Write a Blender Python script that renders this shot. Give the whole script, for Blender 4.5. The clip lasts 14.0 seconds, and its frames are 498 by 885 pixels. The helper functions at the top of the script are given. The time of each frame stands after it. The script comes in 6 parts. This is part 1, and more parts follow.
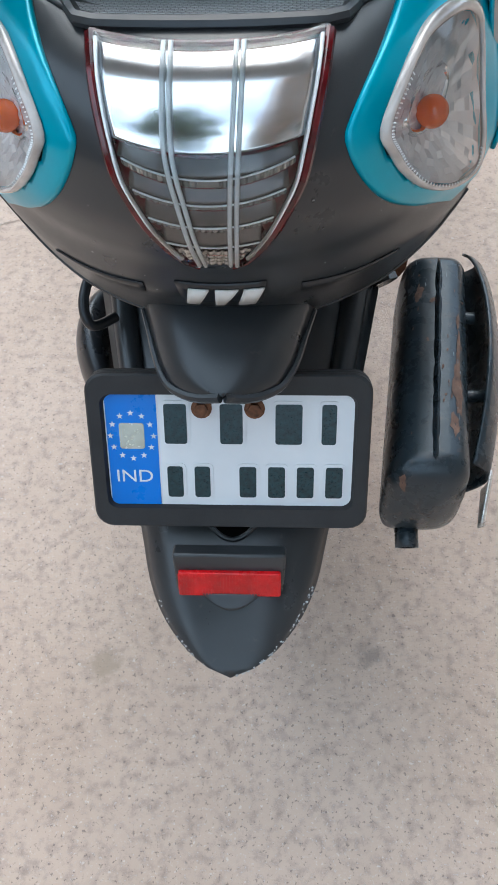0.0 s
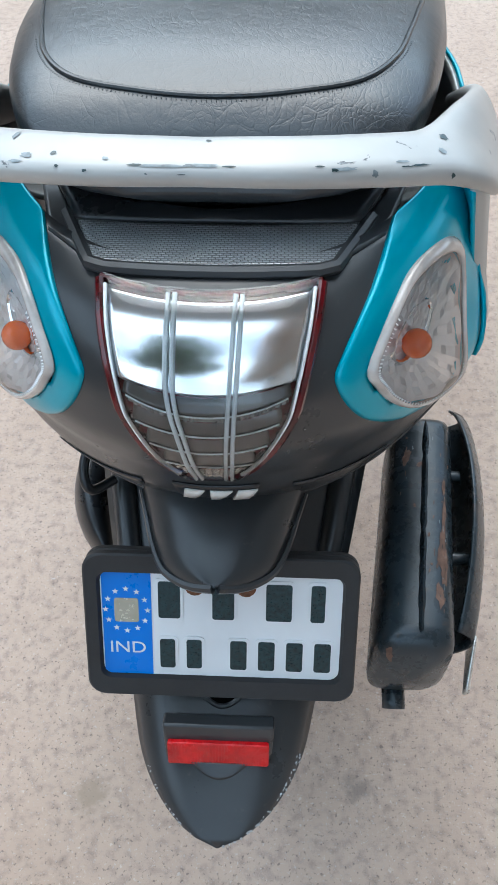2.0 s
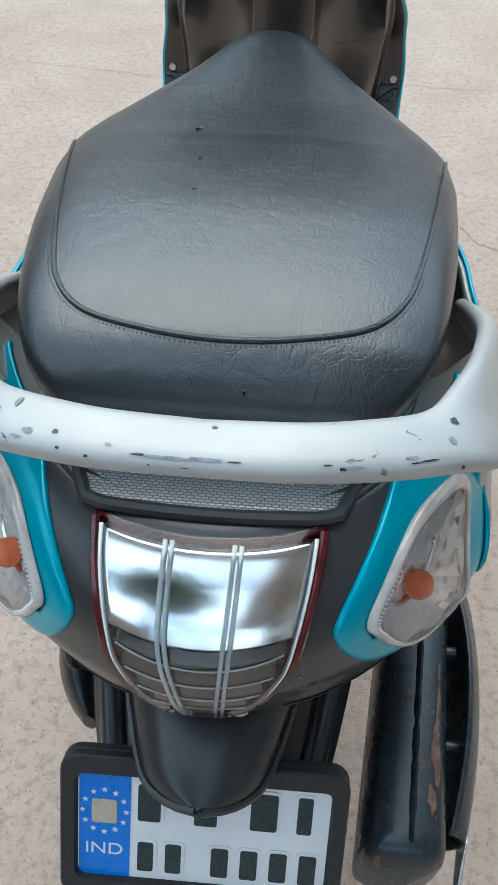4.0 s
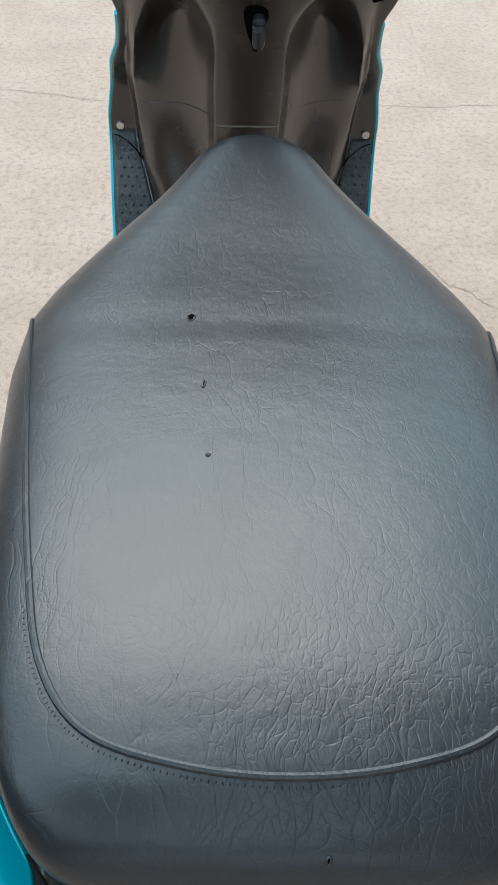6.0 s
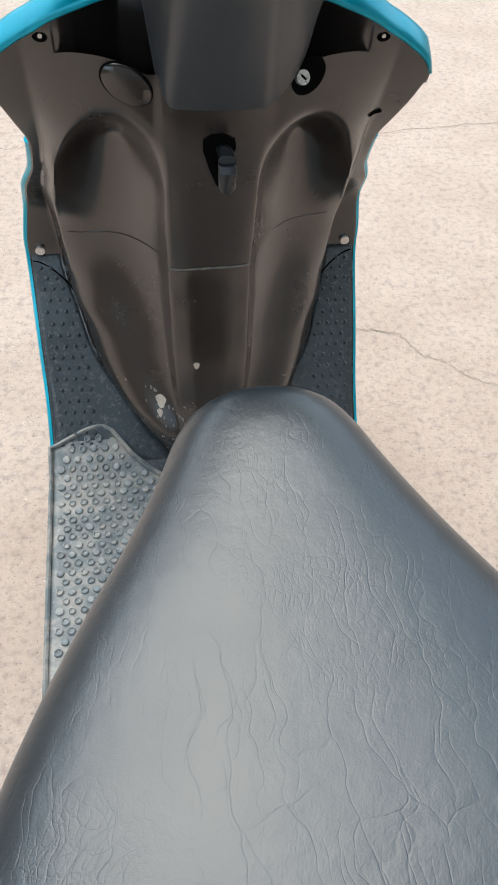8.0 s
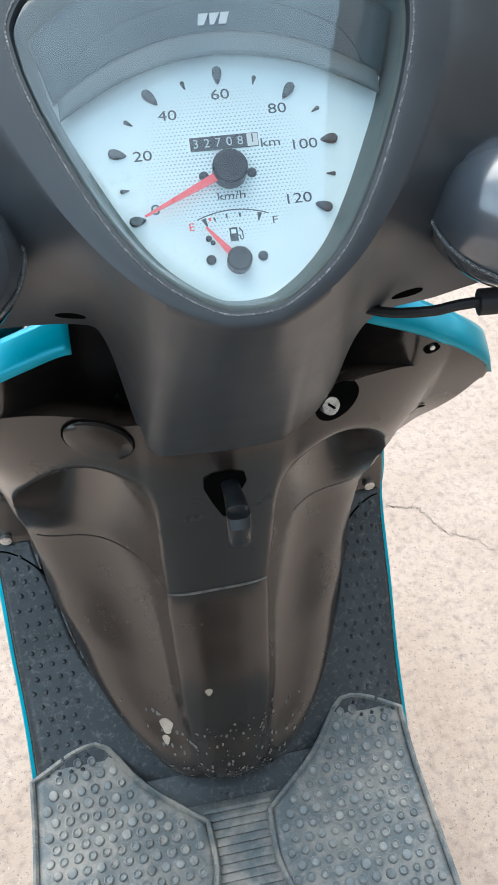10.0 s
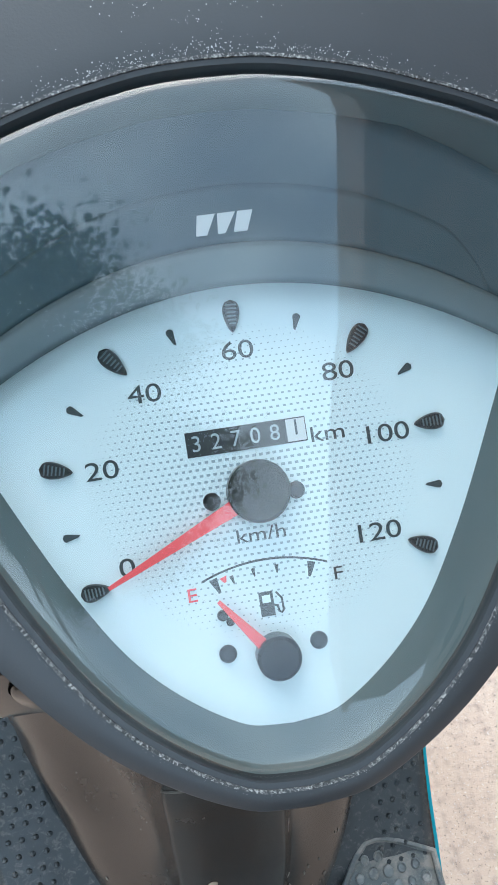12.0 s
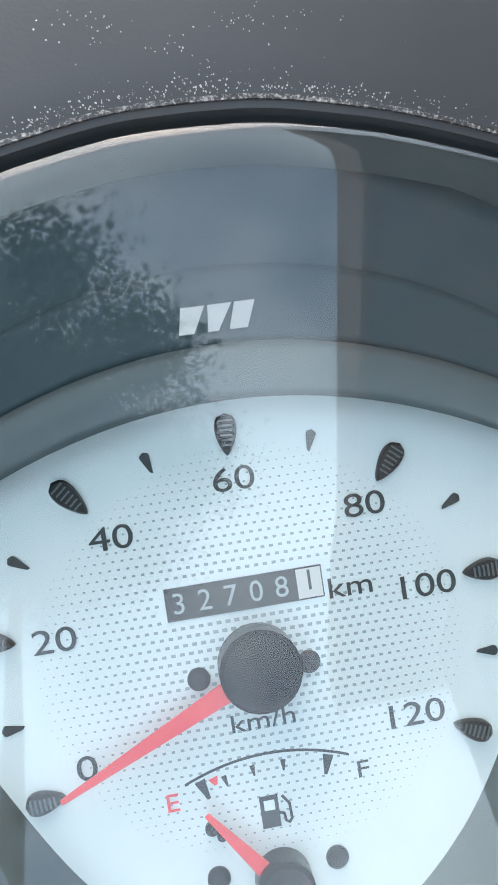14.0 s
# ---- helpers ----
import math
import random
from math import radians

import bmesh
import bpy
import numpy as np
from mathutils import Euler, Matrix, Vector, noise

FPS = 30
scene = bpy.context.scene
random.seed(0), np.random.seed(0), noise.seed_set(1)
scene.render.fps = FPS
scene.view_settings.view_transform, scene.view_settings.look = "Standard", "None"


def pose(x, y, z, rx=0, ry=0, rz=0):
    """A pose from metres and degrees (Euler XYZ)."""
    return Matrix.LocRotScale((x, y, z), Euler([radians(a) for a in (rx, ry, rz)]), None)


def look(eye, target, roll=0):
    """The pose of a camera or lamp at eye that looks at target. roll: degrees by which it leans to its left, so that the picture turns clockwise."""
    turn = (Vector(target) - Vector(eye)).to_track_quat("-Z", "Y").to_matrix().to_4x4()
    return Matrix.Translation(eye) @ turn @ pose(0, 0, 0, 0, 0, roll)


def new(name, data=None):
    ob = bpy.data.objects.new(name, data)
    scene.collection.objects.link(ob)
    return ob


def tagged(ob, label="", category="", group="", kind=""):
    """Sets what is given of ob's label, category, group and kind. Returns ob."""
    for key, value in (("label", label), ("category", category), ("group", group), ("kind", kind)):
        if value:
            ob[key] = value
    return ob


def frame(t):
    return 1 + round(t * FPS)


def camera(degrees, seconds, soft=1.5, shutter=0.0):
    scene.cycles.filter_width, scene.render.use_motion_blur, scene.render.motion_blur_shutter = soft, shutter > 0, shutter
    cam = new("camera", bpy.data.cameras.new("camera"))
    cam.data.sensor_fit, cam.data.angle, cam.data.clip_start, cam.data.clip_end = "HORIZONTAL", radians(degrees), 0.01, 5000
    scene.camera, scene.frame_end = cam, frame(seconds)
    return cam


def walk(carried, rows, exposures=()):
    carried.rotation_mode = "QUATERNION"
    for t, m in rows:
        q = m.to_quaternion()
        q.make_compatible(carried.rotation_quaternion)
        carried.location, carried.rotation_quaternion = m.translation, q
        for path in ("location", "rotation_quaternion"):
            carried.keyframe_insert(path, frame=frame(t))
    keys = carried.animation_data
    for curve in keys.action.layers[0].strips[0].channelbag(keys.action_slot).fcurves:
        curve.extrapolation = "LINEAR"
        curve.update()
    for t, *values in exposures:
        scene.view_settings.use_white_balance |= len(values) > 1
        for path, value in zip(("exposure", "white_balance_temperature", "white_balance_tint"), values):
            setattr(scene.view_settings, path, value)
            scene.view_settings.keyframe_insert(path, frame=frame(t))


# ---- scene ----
cam = camera(35.7, 14.0)
# seconds, eye, target, roll
PATH = [
    (0.0, (0.0405, 0.0902, 0.9770), (-0.0396, 1.1215, -0.5446), -3.20),
    (0.5, (0.0414, 0.1003, 0.9954), (-0.0350, 1.1546, -0.5106), -2.90),
    (1.0, (0.0451, 0.1205, 1.0148), (-0.0267, 1.2080, -0.4683), -2.50),
    (1.5, (0.0396, 0.1343, 1.0332), (-0.0304, 1.2530, -0.4260), -2.00),
    (2.0, (0.0396, 0.1509, 1.0497), (-0.0248, 1.2954, -0.3901), -1.10),
    (2.5, (0.0340, 0.1776, 1.0663), (-0.0248, 1.3496, -0.3505), -0.40),
    (2.7, (0.0331, 0.1868, 1.0746), (-0.0258, 1.3736, -0.3303), -0.10),
    (5.0, (0.0276, 0.3376, 1.1344), (-0.0184, 1.5778, -0.2236), 3.50),
    (5.5, (-0.0055, 0.4103, 1.1445), (-0.0083, 1.6376, -0.2263), 3.00),
    (6.0, (-0.0322, 0.4738, 1.1417), (0.0432, 1.6827, -0.2438), 4.00),
    (6.5, (-0.0396, 0.5695, 1.1417), (0.0948, 1.7664, -0.2493), 5.00),
    (7.0, (-0.0552, 0.6845, 1.1399), (0.1021, 1.8428, -0.2815), 5.20),
    (7.2, (-0.0607, 0.7204, 1.1436), (0.1251, 1.8556, -0.2926), 6.20),
    (9.3, (-0.0994, 1.0543, 1.1445), (0.1932, 2.3083, -0.1693), 2.20),
    (9.5, (-0.0819, 1.0902, 1.1620), (0.1895, 2.3616, -0.1408), 1.10),
    (10.0, (-0.0589, 1.1518, 1.1758), (0.2180, 2.4297, -0.1187), 0.70),
    (10.5, (-0.0469, 1.2227, 1.1804), (0.2696, 2.4914, -0.1150), 1.30),
    (11.0, (-0.0386, 1.2760, 1.1785), (0.3119, 2.5208, -0.1297), 2.60),
    (11.5, (-0.0405, 1.3193, 1.1702), (0.3404, 2.5484, -0.1454), 3.30),
    (12.0, (-0.0313, 1.3450, 1.1702), (0.2585, 2.5668, -0.1748), 0.60),
    (12.5, (-0.0221, 1.3644, 1.1666), (0.2806, 2.5650, -0.1941), 1.50),
    (13.0, (-0.0239, 1.3791, 1.1684), (0.2806, 2.5567, -0.2116), 1.70),
    (13.5, (-0.0230, 1.3910, 1.1638), (0.2797, 2.5870, -0.2024), 1.50),
    (14.0, (-0.0202, 1.3966, 1.1592), (0.2751, 2.5953, -0.2052), 1.30),
]
EXPOSURES = [(0.0, 1.12, 5800, 6), (2.5, 1.06, 5720, 4), (5.0, 0.72, 5760, 1), (5.6, 0.73, 5800, 1), (6.1, 0.98, 6000, 3), (7.0, 1.06, 6150, 6), (9.5, 1.46, 6100, 6), (10.5, 1.38, 5750, 4), (11.3, 1.36, 5650, 4), (12.0, 1.44, 5850, 5), (13.0, 1.46, 6250, 7), (14.0, 1.48, 6450, 12)]
walk(cam, [(t, look(eye, target, roll)) for t, eye, target, roll in PATH], EXPOSURES)

import functools

# ---- world and sun ----
world = bpy.data.worlds.new("overcast_sky")
scene.world = world
world.use_nodes = True
wn = world.node_tree.nodes
sky = wn.new("ShaderNodeTexSky")
sky.sky_type = "NISHITA"
sky.sun_disc = False
sky.sun_elevation = radians(52)
sky.sun_rotation = radians(-12)
sky.dust_density = 5.0
sky.air_density = 1.0
sky.ozone_density = 0.6
wn["Background"].inputs["Strength"].default_value = 0.15
# broken cloud over the whole sky
wl = world.node_tree.links
sky_at = wn.new("ShaderNodeTexCoord")
cloud = wn.new("ShaderNodeTexNoise")
cloud.inputs["Scale"].default_value = 2.1
cloud.inputs["Detail"].default_value = 6.0
cloud.inputs["Roughness"].default_value = 0.55
cloud_amount = wn.new("ShaderNodeMapRange")
cloud_amount.inputs["From Min"].default_value = 0.31
cloud_amount.inputs["From Max"].default_value = 0.58
cloud_mix = wn.new("ShaderNodeMix")
cloud_mix.data_type = "RGBA"
cloud_mix.inputs[7].default_value = (6.0, 7.0, 7.75, 1)
wl.new(sky_at.outputs["Generated"], cloud.inputs["Vector"])
wl.new(cloud.outputs["Fac"], cloud_amount.inputs["Value"])
wl.new(cloud_amount.outputs["Result"], cloud_mix.inputs[0])
wl.new(sky.outputs["Color"], cloud_mix.inputs[6])
wl.new(cloud_mix.outputs[2], wn["Background"].inputs["Color"])
sun_data = bpy.data.lights.new("sun", "SUN")
sun_data.energy = 0.95
sun_data.angle = radians(60)
sun_data.color = (1.0, 0.89, 0.77)
sun = new("sun", sun_data)
sun.matrix_world = look((-1.2, 6.4, 7.2), (0, 1, 0))


# ---- materials ----
def nodes_of(name):
    m = bpy.data.materials.new(name)
    m.use_nodes = True
    nt = m.node_tree
    return m, nt, nt.nodes, nt.nodes["Principled BSDF"]


def coords(nt, scale=(1, 1, 1), turn=(0, 0, 0)):
    tc = nt.nodes.new("ShaderNodeTexCoord")
    mp = nt.nodes.new("ShaderNodeMapping")
    mp.inputs["Scale"].default_value = scale
    mp.inputs["Rotation"].default_value = [radians(a) for a in turn]
    nt.links.new(tc.outputs["Object"], mp.inputs["Vector"])
    return mp.outputs["Vector"]


def noise_of(nt, vec, scale, detail=4.0, rough=0.55, dist=0.0):
    n = nt.nodes.new("ShaderNodeTexNoise")
    n.inputs["Scale"].default_value = scale
    n.inputs["Detail"].default_value = detail
    n.inputs["Roughness"].default_value = rough
    n.inputs["Distortion"].default_value = dist
    nt.links.new(vec, n.inputs["Vector"])
    return n.outputs["Fac"]


def ramp_of(nt, fac, stops):
    r = nt.nodes.new("ShaderNodeValToRGB")
    els = r.color_ramp.elements
    while len(els) < len(stops):
        els.new(0.5)
    for e, (p, c) in zip(els, stops):
        e.position = p
        e.color = (*c, 1) if not isinstance(c, (int, float)) else (c, c, c, 1)
    nt.links.new(fac, r.inputs["Fac"])
    return r.outputs["Color"]


def mixed(nt, fac, a, b):
    m = nt.nodes.new("ShaderNodeMix")
    m.data_type = "RGBA"
    for value, sock in ((fac, m.inputs[0]), (a, m.inputs[6]), (b, m.inputs[7])):
        if isinstance(value, (int, float)):
            sock.default_value = value
        elif isinstance(value, tuple):
            sock.default_value = (*value, 1)
        else:
            nt.links.new(value, sock)
    return m.outputs[2]


def bump_of(nt, height, strength, distance, normal=None):
    b = nt.nodes.new("ShaderNodeBump")
    b.inputs["Strength"].default_value = strength
    b.inputs["Distance"].default_value = distance
    nt.links.new(height, b.inputs["Height"])
    if normal is not None:
        nt.links.new(normal, b.inputs["Normal"])
    return b.outputs["Normal"]


def surface(name, base, rough, metal=0.0, var=0.25, scale=14.0, grain=900.0, grain_bump=0.15,
            dust=None, dust_amount=0.5, dust_scale=30.0, coat=0.0, rough_var=0.12, dist=0.0004, gloss=0.5):
    """A painted, moulded or cast surface with two scales of variation and a film of dust or wear."""
    m, nt, n, p = nodes_of(name)
    v = coords(nt)
    big = noise_of(nt, v, scale, 5)
    fine = noise_of(nt, v, grain, 3)
    lo = tuple(c * (1 - var) for c in base)
    hi = tuple(min(1, c * (1 + var)) for c in base)
    col = mixed(nt, ramp_of(nt, big, [(0.3, 0.0), (0.7, 1.0)]), lo, hi)
    if dust is not None:
        d = noise_of(nt, v, dust_scale, 9, 0.72, 0.6)
        mask = ramp_of(nt, d, [(0.62 - 0.2 * dust_amount, 0.0), (0.80 - 0.2 * dust_amount, 1.0)])
        col = mixed(nt, mask, col, dust)
    nt.links.new(col, p.inputs["Base Color"])
    r = nt.nodes.new("ShaderNodeMapRange")
    r.inputs["To Min"].default_value = max(0.02, rough - rough_var)
    r.inputs["To Max"].default_value = min(1.0, rough + rough_var)
    nt.links.new(noise_of(nt, v, scale * 2.7, 6, 0.65), r.inputs["Value"])
    nt.links.new(r.outputs["Result"], p.inputs["Roughness"])
    p.inputs["Metallic"].default_value = metal
    p.inputs["Coat Weight"].default_value = coat
    p.inputs["Specular IOR Level"].default_value = gloss
    p.inputs["Coat Roughness"].default_value = 0.08
    nt.links.new(bump_of(nt, fine, grain_bump, dist), p.inputs["Normal"])
    return m


BLACK = surface("black_plastic", (0.029, 0.032, 0.035), 0.31, scale=9, grain=1400, grain_bump=0.16, dust=(0.09, 0.08, 0.07), dust_amount=0.05, dust_scale=60, gloss=0.55)
COVER = surface("handlebar_cover_plastic", (0.038, 0.043, 0.049), 0.40, scale=7, grain=1500, grain_bump=0.10, dust=(0.060, 0.058, 0.056), dust_amount=0.08, dust_scale=12, gloss=0.5)
BLACK_SATIN = surface("satin_black_plastic", (0.016, 0.018, 0.021), 0.30, scale=7, grain=1200, grain_bump=0.12, dust=(0.07, 0.07, 0.07), dust_amount=0.0, dust_scale=90)
DUSTY = surface("dusty_black_plastic", (0.0180, 0.0138, 0.0116), 0.25, scale=5, grain=1100, grain_bump=0.10, dust=(0.045, 0.033, 0.0265), dust_amount=0.22, dust_scale=9, rough_var=0.10, gloss=1.0)
GRIMY = surface("scuffed_grimy_plastic", (0.036, 0.043, 0.048), 0.32, scale=14, grain=900, grain_bump=0.3, dust=(0.15, 0.148, 0.138), dust_amount=0.50, dust_scale=150, rough_var=0.15)
TEAL = surface("teal_metallic_paint", (0.0, 0.34, 0.47), 0.32, metal=0.30, var=0.12, grain=2500, grain_bump=0.05, coat=0.2, rough_var=0.05)
SILVER = surface("silver_paint", (0.42, 0.425, 0.41), 0.34, metal=0.35, var=0.06, grain=2500, grain_bump=0.05, coat=0.3, rough_var=0.08)
IRON = surface("worn_black_muffler_steel", (0.026, 0.037, 0.045), 0.28, metal=0.2, scale=22, grain=600, grain_bump=0.25, dust=(0.15, 0.10, 0.075), dust_amount=0.22, dust_scale=38)
RUST_PATCH = surface("flaking_rust", (0.17, 0.095, 0.065), 0.8, var=0.4, scale=120, grain=500, grain_bump=0.6, dust=(0.27, 0.24, 0.22), dust_amount=0.3, dust_scale=120)
CHROME = surface("chrome", (0.86, 0.87, 0.88), 0.13, metal=1.0, var=0.03, grain=300, grain_bump=0.02, rough_var=0.04)
GLOSSY = surface("glossy_black_plastic", (0.062, 0.073, 0.088), 0.20, scale=9, grain=1200, grain_bump=0.03, coat=0.9, rough_var=0.05, gloss=0.9)
RUBBER = surface("black_rubber", (0.018, 0.018, 0.019), 0.62, scale=20, grain=700, grain_bump=0.4)
RED_LENS = surface("red_reflector", (0.60, 0.004, 0.008), 0.28, scale=30, var=0.4, grain=400, grain_bump=0.02)
FACET = surface("faceted_bowl", (0.90, 0.90, 0.90), 0.14, metal=0.45, var=0.06, scale=60)
DARK_RED = surface("dark_red_bezel", (0.075, 0.003, 0.005), 0.12, scale=60, var=0.8, coat=0.3)
LOUVRE = surface("smoky_lamp_plastic", (0.105, 0.092, 0.082), 0.2, var=0.3, scale=60, coat=0.5)
PRISM = surface("moulded_prism_chrome", (0.62, 0.60, 0.55), 0.16, metal=0.7, var=0.15, scale=90)
RIB = surface("clear_rib_plastic", (0.86, 0.88, 0.88), 0.12, var=0.08, scale=90, coat=0.8)
SOFT_CHROME = surface("lamp_reflector_chrome", (0.88, 0.90, 0.92), 0.15, metal=1.0, var=0.05, scale=30, grain=90, grain_bump=0.08, rough_var=0.05)
BLUE_FILM = surface("blue_film", (0.0, 0.18, 0.70), 0.3, var=0.08, grain_bump=0.05)
WHITE_FILM = surface("white_reflective_film", (0.74, 0.76, 0.78), 0.32, var=0.04, grain=1800, grain_bump=0.08)
INK = surface("embossed_ink", (0.008, 0.03, 0.035), 0.3, var=0.5, scale=300, grain_bump=0.1)
HOLO = surface("hologram_foil", (0.55, 0.55, 0.46), 0.25, metal=0.6, scale=60)
RUST = surface("rusty_bolt_steel", (0.16, 0.07, 0.035), 0.65, metal=0.4, var=0.5, scale=200, grain=500, grain_bump=0.5)
SCREW = surface("zinc_screw", (0.62, 0.62, 0.60), 0.3, metal=0.9, scale=200)
BEZEL = surface("pale_grey_bezel_plastic", (0.135, 0.175, 0.185), 0.35, var=0.08, grain_bump=0.02)
SLATE = surface("dark_slate_plastic", (0.062, 0.098, 0.114), 0.42, var=0.1, grain_bump=0.0, rough_var=0.03, gloss=0.3)
GREY = surface("grey_bezel_plastic", (0.135, 0.175, 0.19), 0.4, var=0.1, grain_bump=0.02)
ORANGE = surface("amber_bulb", (1.0, 0.17, 0.03), 0.15, var=0.15, scale=80, coat=0.5)
LENS_FRAME = surface("cloudy_lens_plastic", (0.50, 0.455, 0.42), 0.16, var=0.25, scale=45, coat=0.6)
DIAL_WHITE = surface("white_dial_print", (0.85, 0.95, 0.955), 0.5, var=0.02, grain_bump=0.02)
DIAL_INK = surface("dark_dial_print", (0.045, 0.06, 0.065), 0.5)
DIAL_GREY = surface("grey_dial_dots", (0.36, 0.45, 0.48), 0.5)
HUB = surface("black_needle_hub", (0.007, 0.008, 0.009), 0.28, grain_bump=0.0, gloss=0.25)
NEEDLE = surface("red_needle", (1.0, 0.11, 0.12), 0.35, var=0.05)
# near-black without gloss: paints shade in recesses and holes, also colours dark joints
PITCH = surface("recess_shade_and_joint_black", (0.004, 0.004, 0.004), 0.9, gloss=0.0)
SCUFF = surface("scuffed_plastic", (0.16, 0.15, 0.135), 0.7, var=0.5, scale=120)
WORN = surface("worn_pale_edge", (0.035, 0.037, 0.04), 0.55, var=0.5, scale=90, grain=500, grain_bump=0.6, dust=(0.48, 0.48, 0.46), dust_amount=0.66, dust_scale=1300)
FLECK = surface("pale_scratched_plastic", (0.36, 0.37, 0.37), 0.7, var=0.4, scale=400)
SPLASH = surface("dried_splash", (0.50, 0.42, 0.34), 0.8, var=0.2, scale=120)
ODO_FIGURE = surface("dull_odometer_figures", (0.42, 0.48, 0.50), 0.5, var=0.05)
LOGO_WHITE = surface("raised_silver_lettering", (0.72, 0.72, 0.70), 0.3, var=0.05)


def clear(name, tint=(1, 1, 1), rough=0.02, gloss=0.12):
    """Thin clear plastic: see-through, with a gloss that grows at grazing angles."""
    m, nt, n, p = nodes_of(name)
    n.remove(p)
    out = n["Material Output"]
    tr = n.new("ShaderNodeBsdfTransparent")
    tr.inputs["Color"].default_value = (*tint, 1)
    gl = n.new("ShaderNodeBsdfGlossy")
    gl.inputs["Roughness"].default_value = rough
    fr = n.new("ShaderNodeFresnel")
    fr.inputs["IOR"].default_value = 1.5
    add = n.new("ShaderNodeMath")
    add.operation = "MULTIPLY_ADD"
    add.inputs[1].default_value = 1.0
    add.inputs[2].default_value = gloss - 0.04
    nt.links.new(fr.outputs["Fac"], add.inputs[0])
    mx = n.new("ShaderNodeMixShader")
    nt.links.new(add.outputs[0], mx.inputs[0])
    nt.links.new(tr.outputs[0], mx.inputs[1])
    nt.links.new(gl.outputs[0], mx.inputs[2])
    nt.links.new(mx.outputs[0], out.inputs["Surface"])
    return m


CLEAR = clear("clear_lens_plastic", (0.98, 0.98, 0.98), 0.03, 0.045)
DIAL_GLASS = clear("dial_glass", (0.95, 0.99, 1.0), 0.02, 0.095)


def vinyl_material():
    m, nt, n, p = nodes_of("seat_vinyl")
    v = coords(nt)
    base = mixed(nt, ramp_of(nt, noise_of(nt, v, 9, 5), [(0.3, 0.0), (0.7, 1.0)]), (0.0120, 0.0165, 0.0205), (0.0170, 0.0228, 0.0280))
    nt.links.new(base, p.inputs["Base Color"])
    wv = n.new("ShaderNodeVectorMath")
    wv.operation = "ADD"
    sc = n.new("ShaderNodeVectorMath")
    sc.operation = "SCALE"
    sc.inputs["Scale"].default_value = 0.030
    nz = n.new("ShaderNodeTexNoise")
    nz.inputs["Scale"].default_value = 22
    nt.links.new(v, nz.inputs["Vector"])
    nt.links.new(nz.outputs["Color"], sc.inputs[0])
    nt.links.new(v, wv.inputs[0])
    nt.links.new(sc.outputs[0], wv.inputs[1])
    def wrinkles(stretch, scale, width, where_scale, lo, turn):
        # broken creases along the edges of stretched cells
        mp = n.new("ShaderNodeMapping")
        mp.inputs["Scale"].default_value = stretch
        mp.inputs["Rotation"].default_value = (0, 0, radians(turn))
        nt.links.new(wv.outputs[0], mp.inputs["Vector"])
        vo = n.new("ShaderNodeTexVoronoi")
        vo.feature = "DISTANCE_TO_EDGE"
        vo.inputs["Scale"].default_value = scale
        nt.links.new(mp.outputs["Vector"], vo.inputs["Vector"])
        lines = ramp_of(nt, vo.outputs["Distance"], [(0.0, 0.0), (width, 0.8), (3 * width, 1.0)])
        mask = ramp_of(nt, noise_of(nt, v, where_scale, 4, 0.6), [(lo, 0.0), (lo + 0.10, 1.0)])
        return mixed(nt, mask, (1.0, 1.0, 1.0), lines)
    c1 = wrinkles((1.0, 0.16, 1.0), 58, 0.022, 15, 0.46, 34)
    c2 = wrinkles((1.0, 0.14, 1.0), 52, 0.020, 13, 0.48, -28)
    c3 = wrinkles((1.0, 0.20, 1.0), 74, 0.026, 17, 0.50, 82)
    c4 = wrinkles((1.0, 0.55, 1.0), 230, 0.08, 8, 0.47, 60)
    c123 = mixed(nt, 0.34, mixed(nt, 0.5, c1, c2), c3)
    crease_in = mixed(nt, 0.22, c123, c4)
    grain = noise_of(nt, v, 750, 3)
    n1 = bump_of(nt, crease_in, 0.40, 0.0008)
    n2 = bump_of(nt, grain, 0.22, 0.0005, n1)
    n3 = bump_of(nt, noise_of(nt, v, 70, 4), 0.25, 0.002, n2)
    nt.links.new(n3, p.inputs["Normal"])
    r = n.new("ShaderNodeMapRange")
    p.inputs["Specular IOR Level"].default_value = 0.75
    r.inputs["To Min"].default_value = 0.25
    r.inputs["To Max"].default_value = 0.37
    nt.links.new(noise_of(nt, v, 24, 6), r.inputs["Value"])
    nt.links.new(r.outputs["Result"], p.inputs["Roughness"])
    return m


